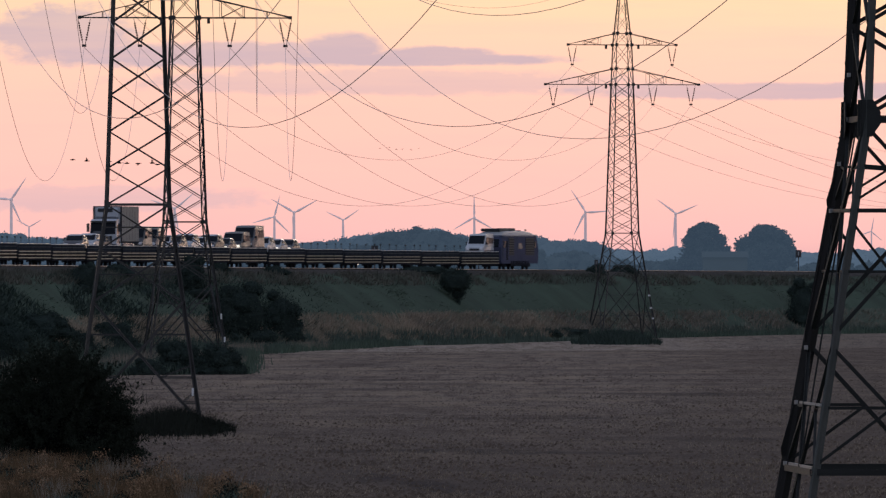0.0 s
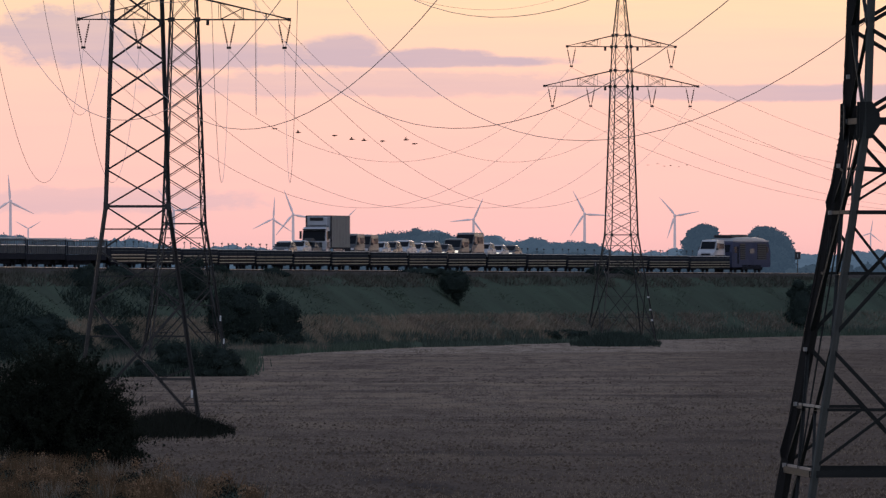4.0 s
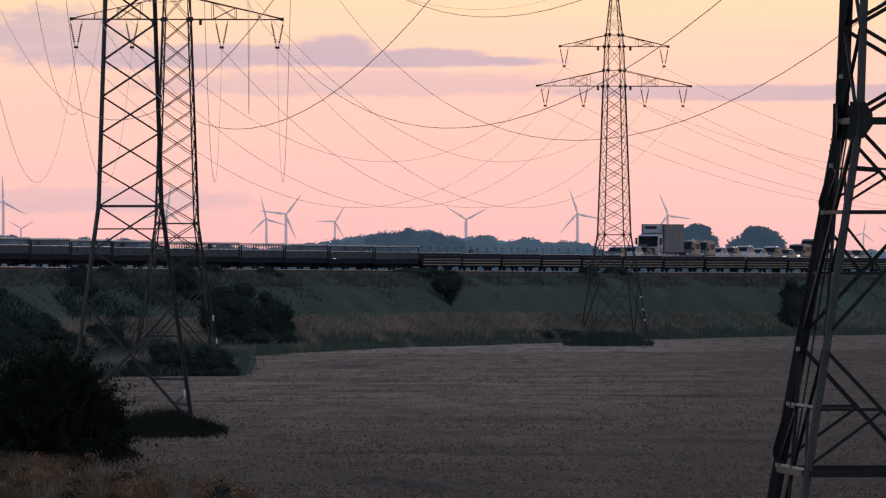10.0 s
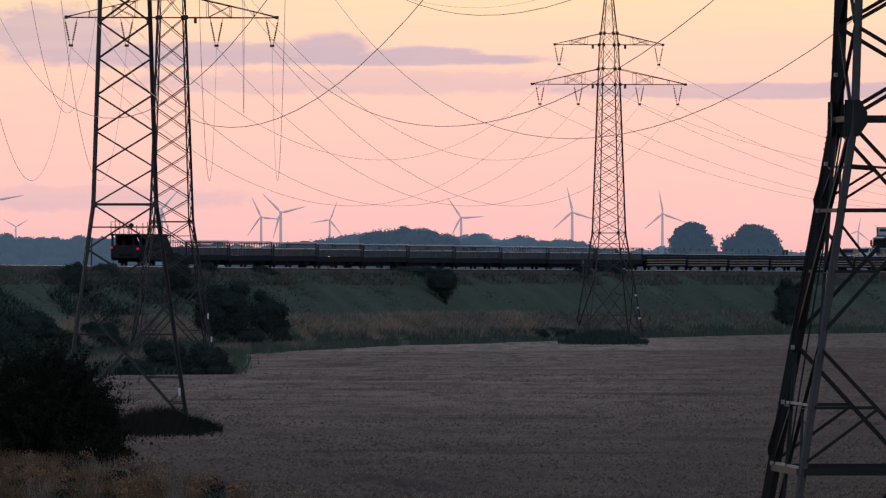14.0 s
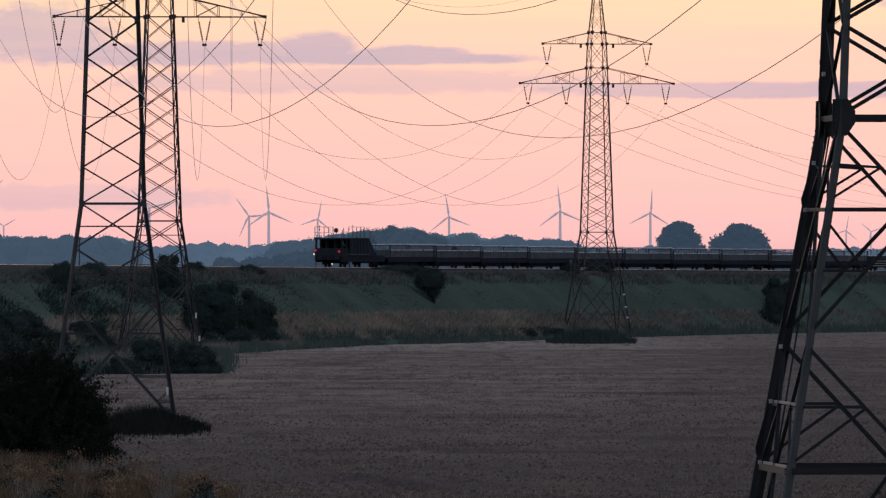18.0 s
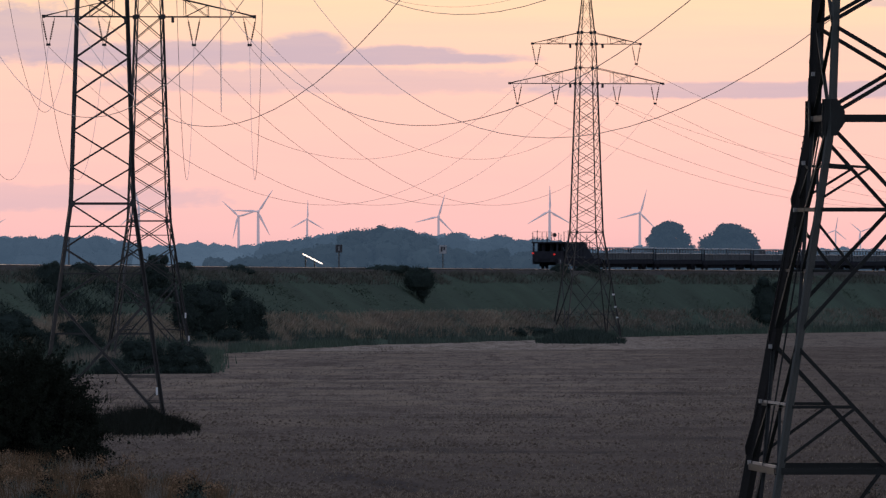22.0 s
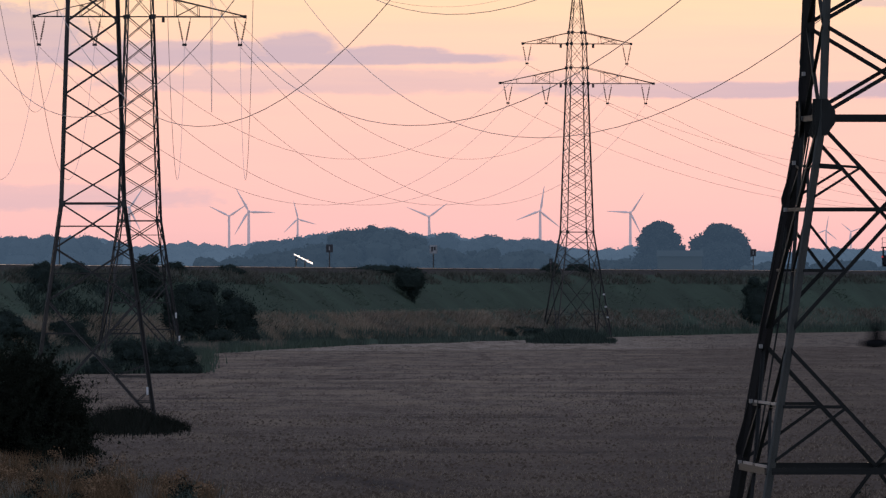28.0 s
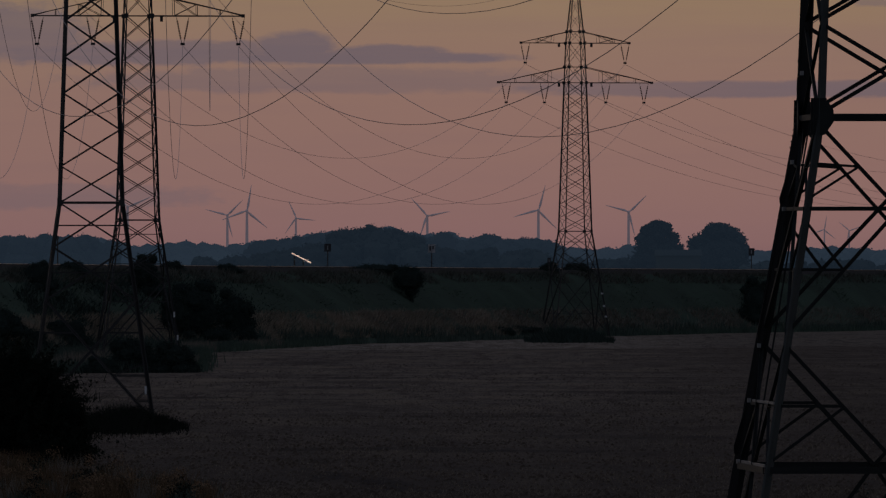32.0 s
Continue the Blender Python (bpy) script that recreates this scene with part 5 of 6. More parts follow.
def lorry(l, off):
    """A two-axle box lorry with a cooling unit over the cab."""
    v = thing("lorry", track(l), "white lorry with pale grey box and cooling unit", "lorry", "vehicles carried on the train")
    L = 11.2
    y0 = -L / 2
    part("cab", profile_bm([(y0 + 0.05, 0.5), (y0, 1.0), (y0 + 0.02, 1.55), (y0 + 0.22, 2.75), (y0 + 0.5, 2.95), (y0 + 2.1, 2.98), (y0 + 2.1, 0.5)], -1.22, 1.22, 0.06, top=1.9), v, material_=P_WHITE)
    slab(v, "windscreen", (y0 + 0.02, 1.5), (y0 + 0.22, 2.72), -1.16, 1.10, CAR_GLASS, 0.03)
    side_glass(v, y0 + 0.35, y0 + 1.4, y0 + 0.45, y0 + 1.4, 1.65, 2.5, 1.19, 0.03)
    part("sun_visor", box_bm(-1.15, 1.15, y0 - 0.12, y0 + 0.3, 2.66, 2.8, 0.03), v, material_=BLACK)
    part("grille", box_bm(-1.14, 0.8, y0 - 0.03, y0 + 0.05, 0.8, 1.46), v, material_=BLACK)
    for z in (0.92, 1.08, 1.24):
        part("grille_bar", box_bm(-0.8, 0.7, y0 - 0.05, y0 - 0.02, z, z + 0.05), v, material_=P_GREY)
    part("door_panel", box_bm(1.2, 1.235, y0 + 0.35, y0 + 1.6, 0.85, 1.55), v, material_=P_SILVER)
    part("roof_deflector", profile_bm([(y0 + 0.6, 2.95), (y0 + 1.7, 2.95), (y0 + 1.7, 3.12)], -1.05, 1.05), v, material_=P_SILVER)
    part("bumper", box_bm(-1.2, 1.2, y0 - 0.08, y0 + 0.25, 0.38, 0.78, 0.05), v, material_=P_SILVER)
    part("cargo_box", box_bm(-1.27, 1.27, y0 + 2.2, L / 2, 0.95, 4.08, 0.03), v, material_=P_BOX)
    part("box_front", box_bm(-1.24, 1.24, y0 + 2.17, y0 + 2.21, 2.9, 4.04), v, material_=P_WHITE)
    for x in (-1.24, 1.24):
        part("corner_post", box_bm(x - 0.07, x + 0.07, y0 + 2.13, y0 + 2.24, 0.95, 4.1), v, None, "dark corner post of the box", FRAME)
    part("top_edge", box_bm(-1.28, 1.28, y0 + 2.14, L / 2 + 0.01, 4.06, 4.13), v, None, "grey roof edge of the box", P_SILVER)
    part("bottom_rail", box_bm(-1.28, 1.28, y0 + 2.2, L / 2, 0.84, 0.97), v, material_=FRAME)
    for k in range(6):
        part("panel_seam", box_bm(1.265, 1.285, y0 + 3.4 + k * 1.45, y0 + 3.44 + k * 1.45, 1.0, 4.05), v, material_=P_GREY)
    part("cooling_unit", box_bm(-0.98, 0.98, y0 + 1.7, y0 + 2.16, 3.1, 3.98, 0.1), v, None, "white cooling unit with dark grille", P_WHITE)
    part("unit_grille", box_bm(-0.8, 0.55, y0 + 1.66, y0 + 1.72, 3.6, 3.93), v, material_=BLACK)
    for s in (-1, 1):
        part("headlamp", box_bm(-0.16, 0.16, -0.04, 0.08, -0.1, 0.1, 0.02), v, pose(s * 0.98, y0, 0.72), material_=LAMP_GLASS)
        part("mirror", box_bm(-0.12, 0.12, -0.08, 0.08, -0.38, 0.38, 0.03), v, pose(s * 1.42, y0 + 0.25, 2.2), material_=BLACK)
        part("side_guard", box_bm(s * 1.2 - 0.02, s * 1.2 + 0.02, -2.2, 2.4, 0.55, 0.85), v, material_=P_SILVER)
    wheels(v, (-3.9, 2.9), 1.22, 0.5)
    rides(v, l, off, 1.25)
    return v


# white roof on a silver body: the sky's gleam is painted on
car(-169.2, 0, 4.0, 1.75, 1.5, P_SILVER, "silver hatchback on the train deck", roof=P_WHITE)
car(-162.6, 0, 4.4, 1.8, 1.6, P_WHITE, "pale hatchback on the train deck", "estate")
box_car = car(-157.6, 0, 4.6, 1.8, 1.48, P_GREY, "grey estate car with dark roof box on the train deck", "estate")
part("roof_box", profile_bm([(-0.9, 1.56), (-0.3, 1.86), (1.0, 1.86), (1.2, 1.56)], -0.42, 0.42, 0.1, top=1.7), box_car, material_=BLACK)
lorry(-149.3, 0)
van(-137.6, 0, 5.0, 1.95, 2.35, P_VAN, "grey panel van with dark front on the train deck", front=P_DARK)
van(-131.0, 0, 4.9, 1.95, 2.3, P_VAN, "grey van with dark bonnet on the train deck", front=P_DARK)
car(-124.5, 0, 4.3, 1.8, 1.62, P_WHITE, "white compact car on the train deck", "estate")
car(-119.0, 0, 4.4, 1.8, 1.66, P_SILVER, "silver estate car on the train deck", "estate")
car(-113.0, 0, 4.6, 1.9, 1.82, P_WHITE, "white off-road car with dark glass on the train deck", "suv")
car(-107.0, 0, 4.3, 1.8, 1.55, P_WHITE, "white hatchback on the train deck")
# here too the roof's bright gleam is white paint
car(-101.0, 0, 4.6, 1.9, 1.8, P_GREY, "grey off-road car on the train deck", "suv", roof=P_WHITE)
car(-94.6, 0, 4.4, 1.8, 1.5, P_SILVER, "silver saloon car with lit headlamps on the train deck", lights=HEAD)
van(-88.6, 0, 5.1, 1.95, 2.1, P_VAN, "grey minibus with dark front on the train deck", 0.2, front=P_DARK, lights=HEAD)
van(-82.4, 0, 6.0, 2.05, 2.75, P_SILVER, "tall grey transporter van on the train deck", 0.13, front=P_DARK)
car(-75.4, 0, 4.3, 1.8, 1.7, P_WHITE, "white family car on the train deck", "estate")
car(-69.4, 0, 4.2, 1.75, 1.5, P_WHITE, "white hatchback with lit headlamps on the train deck", lights=HEAD)
car(-63.4, 0, 4.2, 1.75, 1.5, P_SILVER, "silver hatchback at the head of the row", lights=HEAD)
van(27.2, 0, 5.0, 1.95, 2.45, P_WHITE, "white delivery van on the wagon behind the locomotive", 0.15)

# ---- line-side signs ----
def along(u, off):
    """The place along the track, off metres to the side, that lies on the bearing u."""
    lo, hi_ = -400.0, 400.0
    for _ in range(40):
        m = (lo + hi_) / 2
        p = track(m, off).translation
        if 784 + F * p.x / p.y < u:
            lo = m
        else:
            hi_ = m
    return lo


def sign(u, v_top, v_bot, w_px, off, material_, label, bars=False):
    l = along(u, off)
    p = track(l, off).translation
    base = foot_z(l, off)
    s = F / p.y
    z0, z1 = EYE.z + (444 - v_bot) / s - base, EYE.z + (444 - v_top) / s - base
    t = thing("line_sign", pose(p.x, p.y, base, 0, 0, -3), label, "railway sign", "signs along the track")
    part("post", tube_bm(0.06, z0 + 0.3, "Z", 8, at=(0, 0.06, (z0 + 0.3) / 2 - 0.1)), t, material_=STEEL)
    w_ = w_px / s / 2
    bd = part("board", box_bm(-w_, w_, -0.03, 0.03, z0, z1, 0.01), t, material_=material_)
    if bars:
        part("mark", box_bm(-w_ * 0.6, -w_ * 0.1, -0.04, -0.03, z0 + 0.25 * (z1 - z0), z0 + 0.8 * (z1 - z0)), bd, None, "dark bar on the board", BOARD_DARK)
        part("mark", box_bm(w_ * 0.15, w_ * 0.6, -0.04, -0.03, z0 + 0.4 * (z1 - z0), z0 + 0.8 * (z1 - z0)), bd, None, "dark bar on the board", BOARD_DARK)
    else:
        part("mark", box_bm(-w_ * 0.15, w_ * 0.15, -0.04, -0.03, z0 + 0.25 * (z1 - z0), z0 + 0.75 * (z1 - z0)), bd, None, "grey bar on the board", BOARD_PALE)


sign(583, 433, 447, 12, -5.0, BOARD_DARK, "dark square railway signboard on a slim post")
sign(767, 434, 449, 13, -5.0, BOARD_PALE, "pale railway signboard with dark bars on a slim post", True)
sign(1333, 441, 454, 10, -5.0, BOARD_DARK, "small dark railway signboard on a slim post")
sign(975, 458, 468, 6, 4.6, BOARD_DARK, "low dark relay box on a post beside the track")
sign(105, 419, 424, 5, -5.0, BOARD_DARK, "slim dark post with small lamp beside the track")

# a sloping white slab made up for a bright streak, fitted to the view
sa, sb = spot(519, 450.5, 1300), spot(553, 467.5, 1300)
slab_t = thing("ramp_slab", pose(sa.x, sa.y, ground_z(1300)), "white sloping slab standing for a bright streak beyond the track", "ramp")
da = sb - sa
gz = ground_z(1300)
bm = bmesh.new()
ring0 = [bm.verts.new((x, y, z)) for x, y, z in ((0, 0, sa.z - gz), (da.x, 0, sb.z - gz), (da.x, 3, sb.z - gz + 0.12), (0, 3, sa.z - gz + 0.12))]
ring1 = [bm.verts.new(v.co - Vector((0, 0, 0.10))) for v in ring0]
bm.faces.new(ring0)
bm.faces.new(ring1[::-1])
for i in range(4):
    bm.faces.new((ring0[i], ring1[i], ring1[(i + 1) % 4], ring0[(i + 1) % 4]))
bmesh.ops.recalc_face_normals(bm, faces=bm.faces[:])
part("deck", bm, slab_t, material_=P_WHITE)
for x in (0.3, da.x * 0.6):
    z = sa.z - gz + da.z * x / da.x
    part("pier", box_bm(x - 0.06, x + 0.06, 1.2, 2.4, 0, z - 0.1), slab_t, material_=STEEL)


# ---- bushes ----
def bush(u0, u1, v_top, v_bot, d, n, size, seed, label, material_=None, name="bush", knots=12, stem=False):
    """A bush between the bearings u0 and u1: solid dark core and leaf clumps with a ragged outline."""
    rng = np.random.default_rng(seed)
    d = d or terrain_hit((u0 + u1) / 2, v_bot) + 1.0
    s = F / d
    c = spot((u0 + u1) / 2, v_bot, d)
    w_, h = (u1 - u0) / 2 / s, (v_bot - v_top) / s
    b = thing(name, Matrix.Translation(c), label, "bush")
    lumps = [((0, 0, h * 0.40), (w_ * 0.86, w_ * 0.7, h * 0.50))]
    if stem:          # a crown carried on a short stem, narrowing downwards
        lumps = [((0, 0, h * 0.64), (w_ * 0.88, w_ * 0.7, h * 0.34)), ((w_ * 0.12, 0, h * 0.36), (w_ * 0.38, w_ * 0.32, h * 0.2)), ((w_ * 0.14, 0, h * 0.15), (w_ * 0.13, w_ * 0.13, h * 0.15))]
        part("stem", tube_bm(0.12, h * 0.5, "Z", 8, 0.06, at=(w_ * 0.1, 0, h * 0.22)), b, material_=BARK)
    for k in range(0 if stem else 7):
        a = k * 0.9 + rng.random()
        r = min(w_, h) * (0.26 + 0.2 * rng.random())
        lumps.append((((w_ - r * 0.6) * math.cos(a), (w_ - r) * 0.8 * math.sin(a), r * 0.45), (r * 1.3, r, r * 0.8)))
    for k in range(knots):
        a, e = rng.random() * math.tau, rng.random() * 1.4 if not stem else 0.9 + 0.6 * rng.random()
        r = min(w_, h) * (0.2 + 0.22 * rng.random())
        lumps.append((((w_ - r * 0.7) * math.cos(a) * math.cos(e * 0.8), (w_ - r) * 0.8 * math.sin(a) * math.cos(e), max(r * 0.5, (h - r * 0.75) * math.sin(e) * (0.8 + 0.2 * rng.random()))), (r, r, r * 0.9)))
    part("foliage", leaf_mesh("foliage", lumps, n if material_ else int(n * 1.5), size * (1.0 if material_ else 0.75), material_ or LEAF, seed, 0.16 if material_ else 0.11), b)
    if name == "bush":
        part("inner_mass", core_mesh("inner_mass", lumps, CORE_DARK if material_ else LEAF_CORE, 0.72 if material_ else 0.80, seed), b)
    return b


BUSHES = [(292, 404, 484, 604, 17000, 0.18, "large rounded dark bush at the foot of the embankment"),
          (372, 458, 506, 603, 13200, 0.18, "dark leafy bush leaning over dry grass"),
          (280, 340, 508, 600, 7700, 0.18, "dark bush beside the pylon"),
          (224, 290, 446, 524, 9900, 0.17, "tall dark bush on the embankment"),
          (188, 292, 594, 662, 12000, 0.15, "dense dark bush at the pylon foot"),
          (268, 354, 600, 663, 10800, 0.15, "low dark bush at the pylon foot"),
          (78, 164, 560, 618, 9500, 0.16, "dark hawthorn bush among rank grass"),
          (30, 106, 460, 514, 8800, 0.15, "dark bush on the embankment crest"),
          (-70, 50, 546, 594, 10000, 0.16, "wide dark bush on the embankment slope"),
          (-120, -10, 556, 640, 13200, 0.17, "dark bush at the field corner"),
          (20, 92, 578, 622, 7600, 0.15, "low dark bramble on the embankment slope"),
          (150, 215, 628, 664, 6600, 0.13, "low dark scrub at the field edge"),
          (690, 762, 472, 543, 9900, 0.16, "dark bush on a short stem alone on the embankment slope"),
          (1308, 1376, 488, 582, 11000, 0.18, "dark bush on the embankment slope"),
          (845, 915, 578, 594, 6000, 0.14, "low grey-green bush at the field edge"),
          (890, 968, 577, 596, 7700, 0.14, "low grey-green bush at the field edge"),
          (610, 720, 466, 486, 6600, 0.12, "low ragged scrub on the embankment crest"),
          (955, 995, 464, 486, 4400, 0.12, "small dark scrub on the embankment crest"),
          (1000, 1050, 464, 484, 5500, 0.12, "small dark scrub on the embankment crest"),
          (100, 160, 462, 486, 5600, 0.12, "low ragged scrub on the embankment crest"),
          (285, 332, 461, 482, 5500, 0.12, "low ragged scrub on the embankment crest"),
          (376, 432, 466, 484, 4400, 0.12, "low ragged scrub on the embankment crest")]
for k, (u0, u1, vt, vb, n, sz, lab) in enumerate(BUSHES):
    bush(u0, u1, vt, vb, None, n, sz, 100 + k, lab, stem="stem" in lab)
# rank dark grass over the left part of the slope and the corner below it
br = np.random.default_rng(64)
rank = []
while len(rank) < 46000:
    l, o = br.uniform(-330, -95), br.uniform(5.5, 24.0)
    if noise.noise((l * 0.035, o * 0.22, 8)) + 0.4 * noise.noise((l * 0.15, o * 0.5, 9)) < 0.5 * br.random() - 0.42:
        continue
    p = track(l, o).translation
    if p.x > headland(p.y) - 0.5 or br.random() < (l + 200) / 110:
        continue
    rank.append((p.x, p.y, foot_z(l, min(o, 19.4)) - 0.05))
tagged(new("rank_grass", blade_mesh("rank_grass", rank, 0.5, 0.06, 0.9, LEAF, 65)), "rank dark grass over the left of the embankment slope", "grass", kind="stuff")
# the near thorn bush, almost black against the field
bush(-120, 124, 632, 824, 425.5, 42000, 0.10, 201, "large near-black thorn bush beside the stubble", LEAF_DARK, knots=34)
bush(-200, 20, 640, 830, 428, 20000, 0.10, 202, "dark thorn bush beside the stubble field", LEAF_DARK, knots=20)
bush(84, 160, 708, 802, 423, 12000, 0.09, 209, "thorn boughs leaning out over the stubble", LEAF_DARK, knots=22)
bush(30, 158, 700, 822, 422, 20000, 0.09, 203, "dark spreading thorn branches over dry weeds", LEAF_DARK, knots=24)
twig_rng = np.random.default_rng(77)
shoots, tw = [], []
for _ in range(420):
    a, e = twig_rng.random() * math.tau, 1.5 * twig_rng.random() - 0.05
    c0 = spot(20 + 132 * math.cos(a) * math.cos(e), 805 - 160 * math.sin(e), 422 + 2 * math.sin(a))
    way = Vector((math.cos(a) * math.cos(e) + 0.35 * twig_rng.normal(), 0.5 * twig_rng.normal(), 0.25 + math.sin(e) + 0.45 * twig_rng.normal())).normalized()
    reach = 0.6 + 1.5 * twig_rng.random() ** 1.6
    for q in range(7):
        f = q / 6
        c1 = c0 + way * reach * f - Vector((0, 0, 0.28 * reach * f * f))
        r_ = 0.15 * (1.12 - f)
        shoots.append((tuple(c1), (r_, r_, r_)))
        tw.append(tuple(c1))
tagged(new("thorn_shoots", leaf_mesh("thorn_shoots", shoots, 46000, 0.09, LEAF_DARK, 79, 0.3)), "leafy thorn shoots reaching out of the dark bush", "shoots", kind="stuff")
stuff_ob = new("thorn_twigs", blade_mesh("thorn_twigs", tw, 0.4, 0.014, 0.9, LEAF_DARK, 78))
tagged(stuff_ob, "bare thorny twigs standing out of the dark bush", "twigs", kind="stuff")
# weeds left standing round the front pylon's foot: a ragged mound that thins out to its ends
for k, (u0, u1, vt, vb, d) in enumerate(((150, 232, 728, 770, 506), (196, 286, 720, 768, 509), (250, 316, 733, 771, 505), (286, 330, 744, 768, 508))):
    bush(u0, u1, vt, vb, d, 7000, 0.085, 204 + k, "dark weeds standing round the pylon foot", WEED_DARK, "weed_patch", 14)

wr = np.random.default_rng(88)
mound = {0.35: [], 0.65: [], 0.95: []}
while sum(len(q) for q in mound.values()) < 7000:
    u, d = 226 + 56 * wr.normal(), 509 + 7 * wr.normal()
    if not 110 < u < 336:
        continue
    p = spot(u, 0, d)
    tall = 1.05 - abs(u - 222) / 115 + 0.25 * noise.noise((u * 0.06, d * 0.3, 2))
    hgt = 0.95 if tall > 0.75 else 0.65 if tall > 0.4 else 0.35
    mound[hgt].append((p.x, p.y, -0.03))
for hgt, pts in mound.items():
    tagged(new("foot_weeds", blade_mesh("foot_weeds", pts, hgt * 1.1, 0.02, 0.4, WEED_DARK, 89)), "dark ragged weeds standing round the pylon foot", "weeds", kind="stuff")
patch = {0.45: [], 0.75: [], 1.05: []}
while sum(len(q) for q in patch.values()) < 9000:
    u, d = 1010 + 36 * wr.normal(), 1122 + 13 * wr.normal()
    if not 932 < u < 1092:
        continue
    p = spot(u, 0, d)
    tall = 1.05 - abs(u - 1012) / 95 + 0.3 * noise.noise((u * 0.06, d * 0.2, 5))
    patch[1.05 if tall > 0.8 else 0.75 if tall > 0.45 else 0.45].append((p.x, p.y, ground_z(d) - 0.05))
for hgt, pts in patch.items():
    tagged(new("patch_weeds", blade_mesh("patch_weeds", pts, hgt * 1.15, 0.045, 0.45, LEAF, 90)), "dark weeds standing round the far pylon foot", "weeds", kind="stuff")
edge_pts = []
while len(edge_pts) < 12000:
    y_ = wr.uniform(742, 1300)
    edge_pts.append((headland(y_) + wr.normal() * 0.5 - 1.4 * wr.random() ** 2 * 2, y_, ground_z(y_) - 0.05))
tagged(new("edge_grass", blade_mesh("edge_grass", edge_pts, 0.75, 0.05, 0.25, GREEN_BLADES, 91)), "ragged green grass along the field edge", "grass", kind="stuff")

# bare sapling by the near pylon
sp = spot(1532, 0, 300)
sap = thing("sapling", pose(sp.x, 300, 0), "thin bare sapling with a few leaves", "sapling")
bm = tube_bm(0.02, 1.5, "Z", 6, 0.01, at=(0, 0, 0.75))
rng = random.Random(4)
for k in range(14):
    z = 0.9 + 0.08 * k
    d2 = Vector((rng.uniform(-1, 1), rng.uniform(-1, 1), rng.uniform(0.6, 1.4))).normalized() * rng.uniform(0.3, 0.6)
    m = Matrix.Translation(Vector((0, 0, min(z, 1.5))) + d2 / 2) @ d2.to_track_quat("Z", "Y").to_matrix().to_4x4()
    bmesh.ops.create_cone(bm, cap_ends=True, segments=5, radius1=0.009, radius2=0.003, depth=d2.length, matrix=m)
part("stem", bm, sap, material_=BARK)
part("leaves", leaf_mesh("leaves", [((0, 0, 1.5), (0.4, 0.4, 0.55))], 60, 0.06, LEAF, 9), sap)

# ---- grass, reeds and clods ----
def slope_points(n, o0, o1, seed, l0=-270, l1=250, clump=0.0, z_in=0.05):
    rng = np.random.default_rng(seed)
    pts = []
    while len(pts) < n:
        l, o = rng.uniform(l0, l1), rng.uniform(o0, o1)
        if clump and noise.noise((l * 0.11, o * 0.35, seed)) + 0.35 * noise.noise((l * 0.5, o, seed)) < clump * (rng.random() - 0.35):
            continue
        p = track(l, o).translation
        pts.append((p.x, p.y, foot_z(l, o) - z_in))
    return pts


def stuff(name, mesh, label, category):
    return tagged(new(name, mesh), label, category, kind="stuff")


stuff("dry_grass", blade_mesh("dry_grass", slope_points(38000, 10.9, 14.6, 11, -270, 12, clump=1.6), 0.6, 0.028, 0.65, DRY, 21), "tall straw-coloured dry grass along the lower slope", "grass")
stuff("dry_grass", blade_mesh("dry_grass", slope_points(20000, 10.9, 14.6, 15, -60, 250, clump=1.8), 0.55, 0.045, 0.75, STALK, 25), "dull brown withered grass along the lower slope", "grass")
stuff("slope_grass", blade_mesh("slope_grass", slope_points(34000, 5.8, 12.6, 12, clump=0.9), 0.10, 0.07, 3.0, SLOPE_BLADES, 22), "short dull green grass on the embankment", "grass")
stuff("reeds", blade_mesh("reeds", slope_points(28000, 13.8, 18.4, 13, clump=0.5), 0.95, 0.06, 0.25, DARK_BLADES, 23), "dark green reeds along the foot of the embankment", "reeds")
stuff("crest_weeds", blade_mesh("crest_weeds", slope_points(20000, 4.2, 6.8, 14, clump=1.5), 0.55, 0.05, 0.6, CREST, 24), "brown withered weeds along the embankment crest", "weeds")

# rough herbage between the field corner and the embankment
rng = np.random.default_rng(39)
rough = {"straw": [], "green": []}
while len(rough["green"]) < 14000:
    y = rng.uniform(700, 1010)
    x = headland(y) - 0.2 - 26 * rng.random() ** 1.4
    q = track(y - 1163.0).inverted() @ Vector((x, y, 0))
    if q.x < 19.0:
        continue
    rough["straw" if noise.noise((x * 0.22, y * 0.03, 3)) > 0.12 else "green"].append((x, y, ground_z(y) - 0.08))
stuff("rough_grass", blade_mesh("rough_grass", rough["green"], 0.85, 0.05, 0.25, DARK_BLADES, 45), "tall dull green grass between bushes", "grass")
stuff("rough_straw", blade_mesh("rough_straw", rough["straw"], 0.9, 0.045, 0.25, STALK, 46), "tall straw-coloured grass between bushes", "grass")

rng = np.random.default_rng(40)
corner = {"rust": [], "straw": [], "green": []}
while sum(len(v) for v in corner.values()) < 26000:
    y = rng.uniform(352, 436)
    edge = np.interp(y, [350, 372, 382, 390, 400, 412, 425, 438], [-6.8, -8.2, -9.2, -10.6, -12.4, -14.4, -16.6, -18.5])
    x = edge - rng.random() * 11 + 0.5 * rng.normal()
    n1, n2 = noise.noise((x * 1.1, y * 0.11, 5)), noise.noise((x * 0.8, y * 0.09, 15))
    if n1 < rng.uniform(-0.35, 0.4):
        continue
    kind = "green" if n2 > 0.18 else "straw" if n2 < -0.30 else "rust"
    corner[kind].append((x, y, ground_z(y) - 0.03))
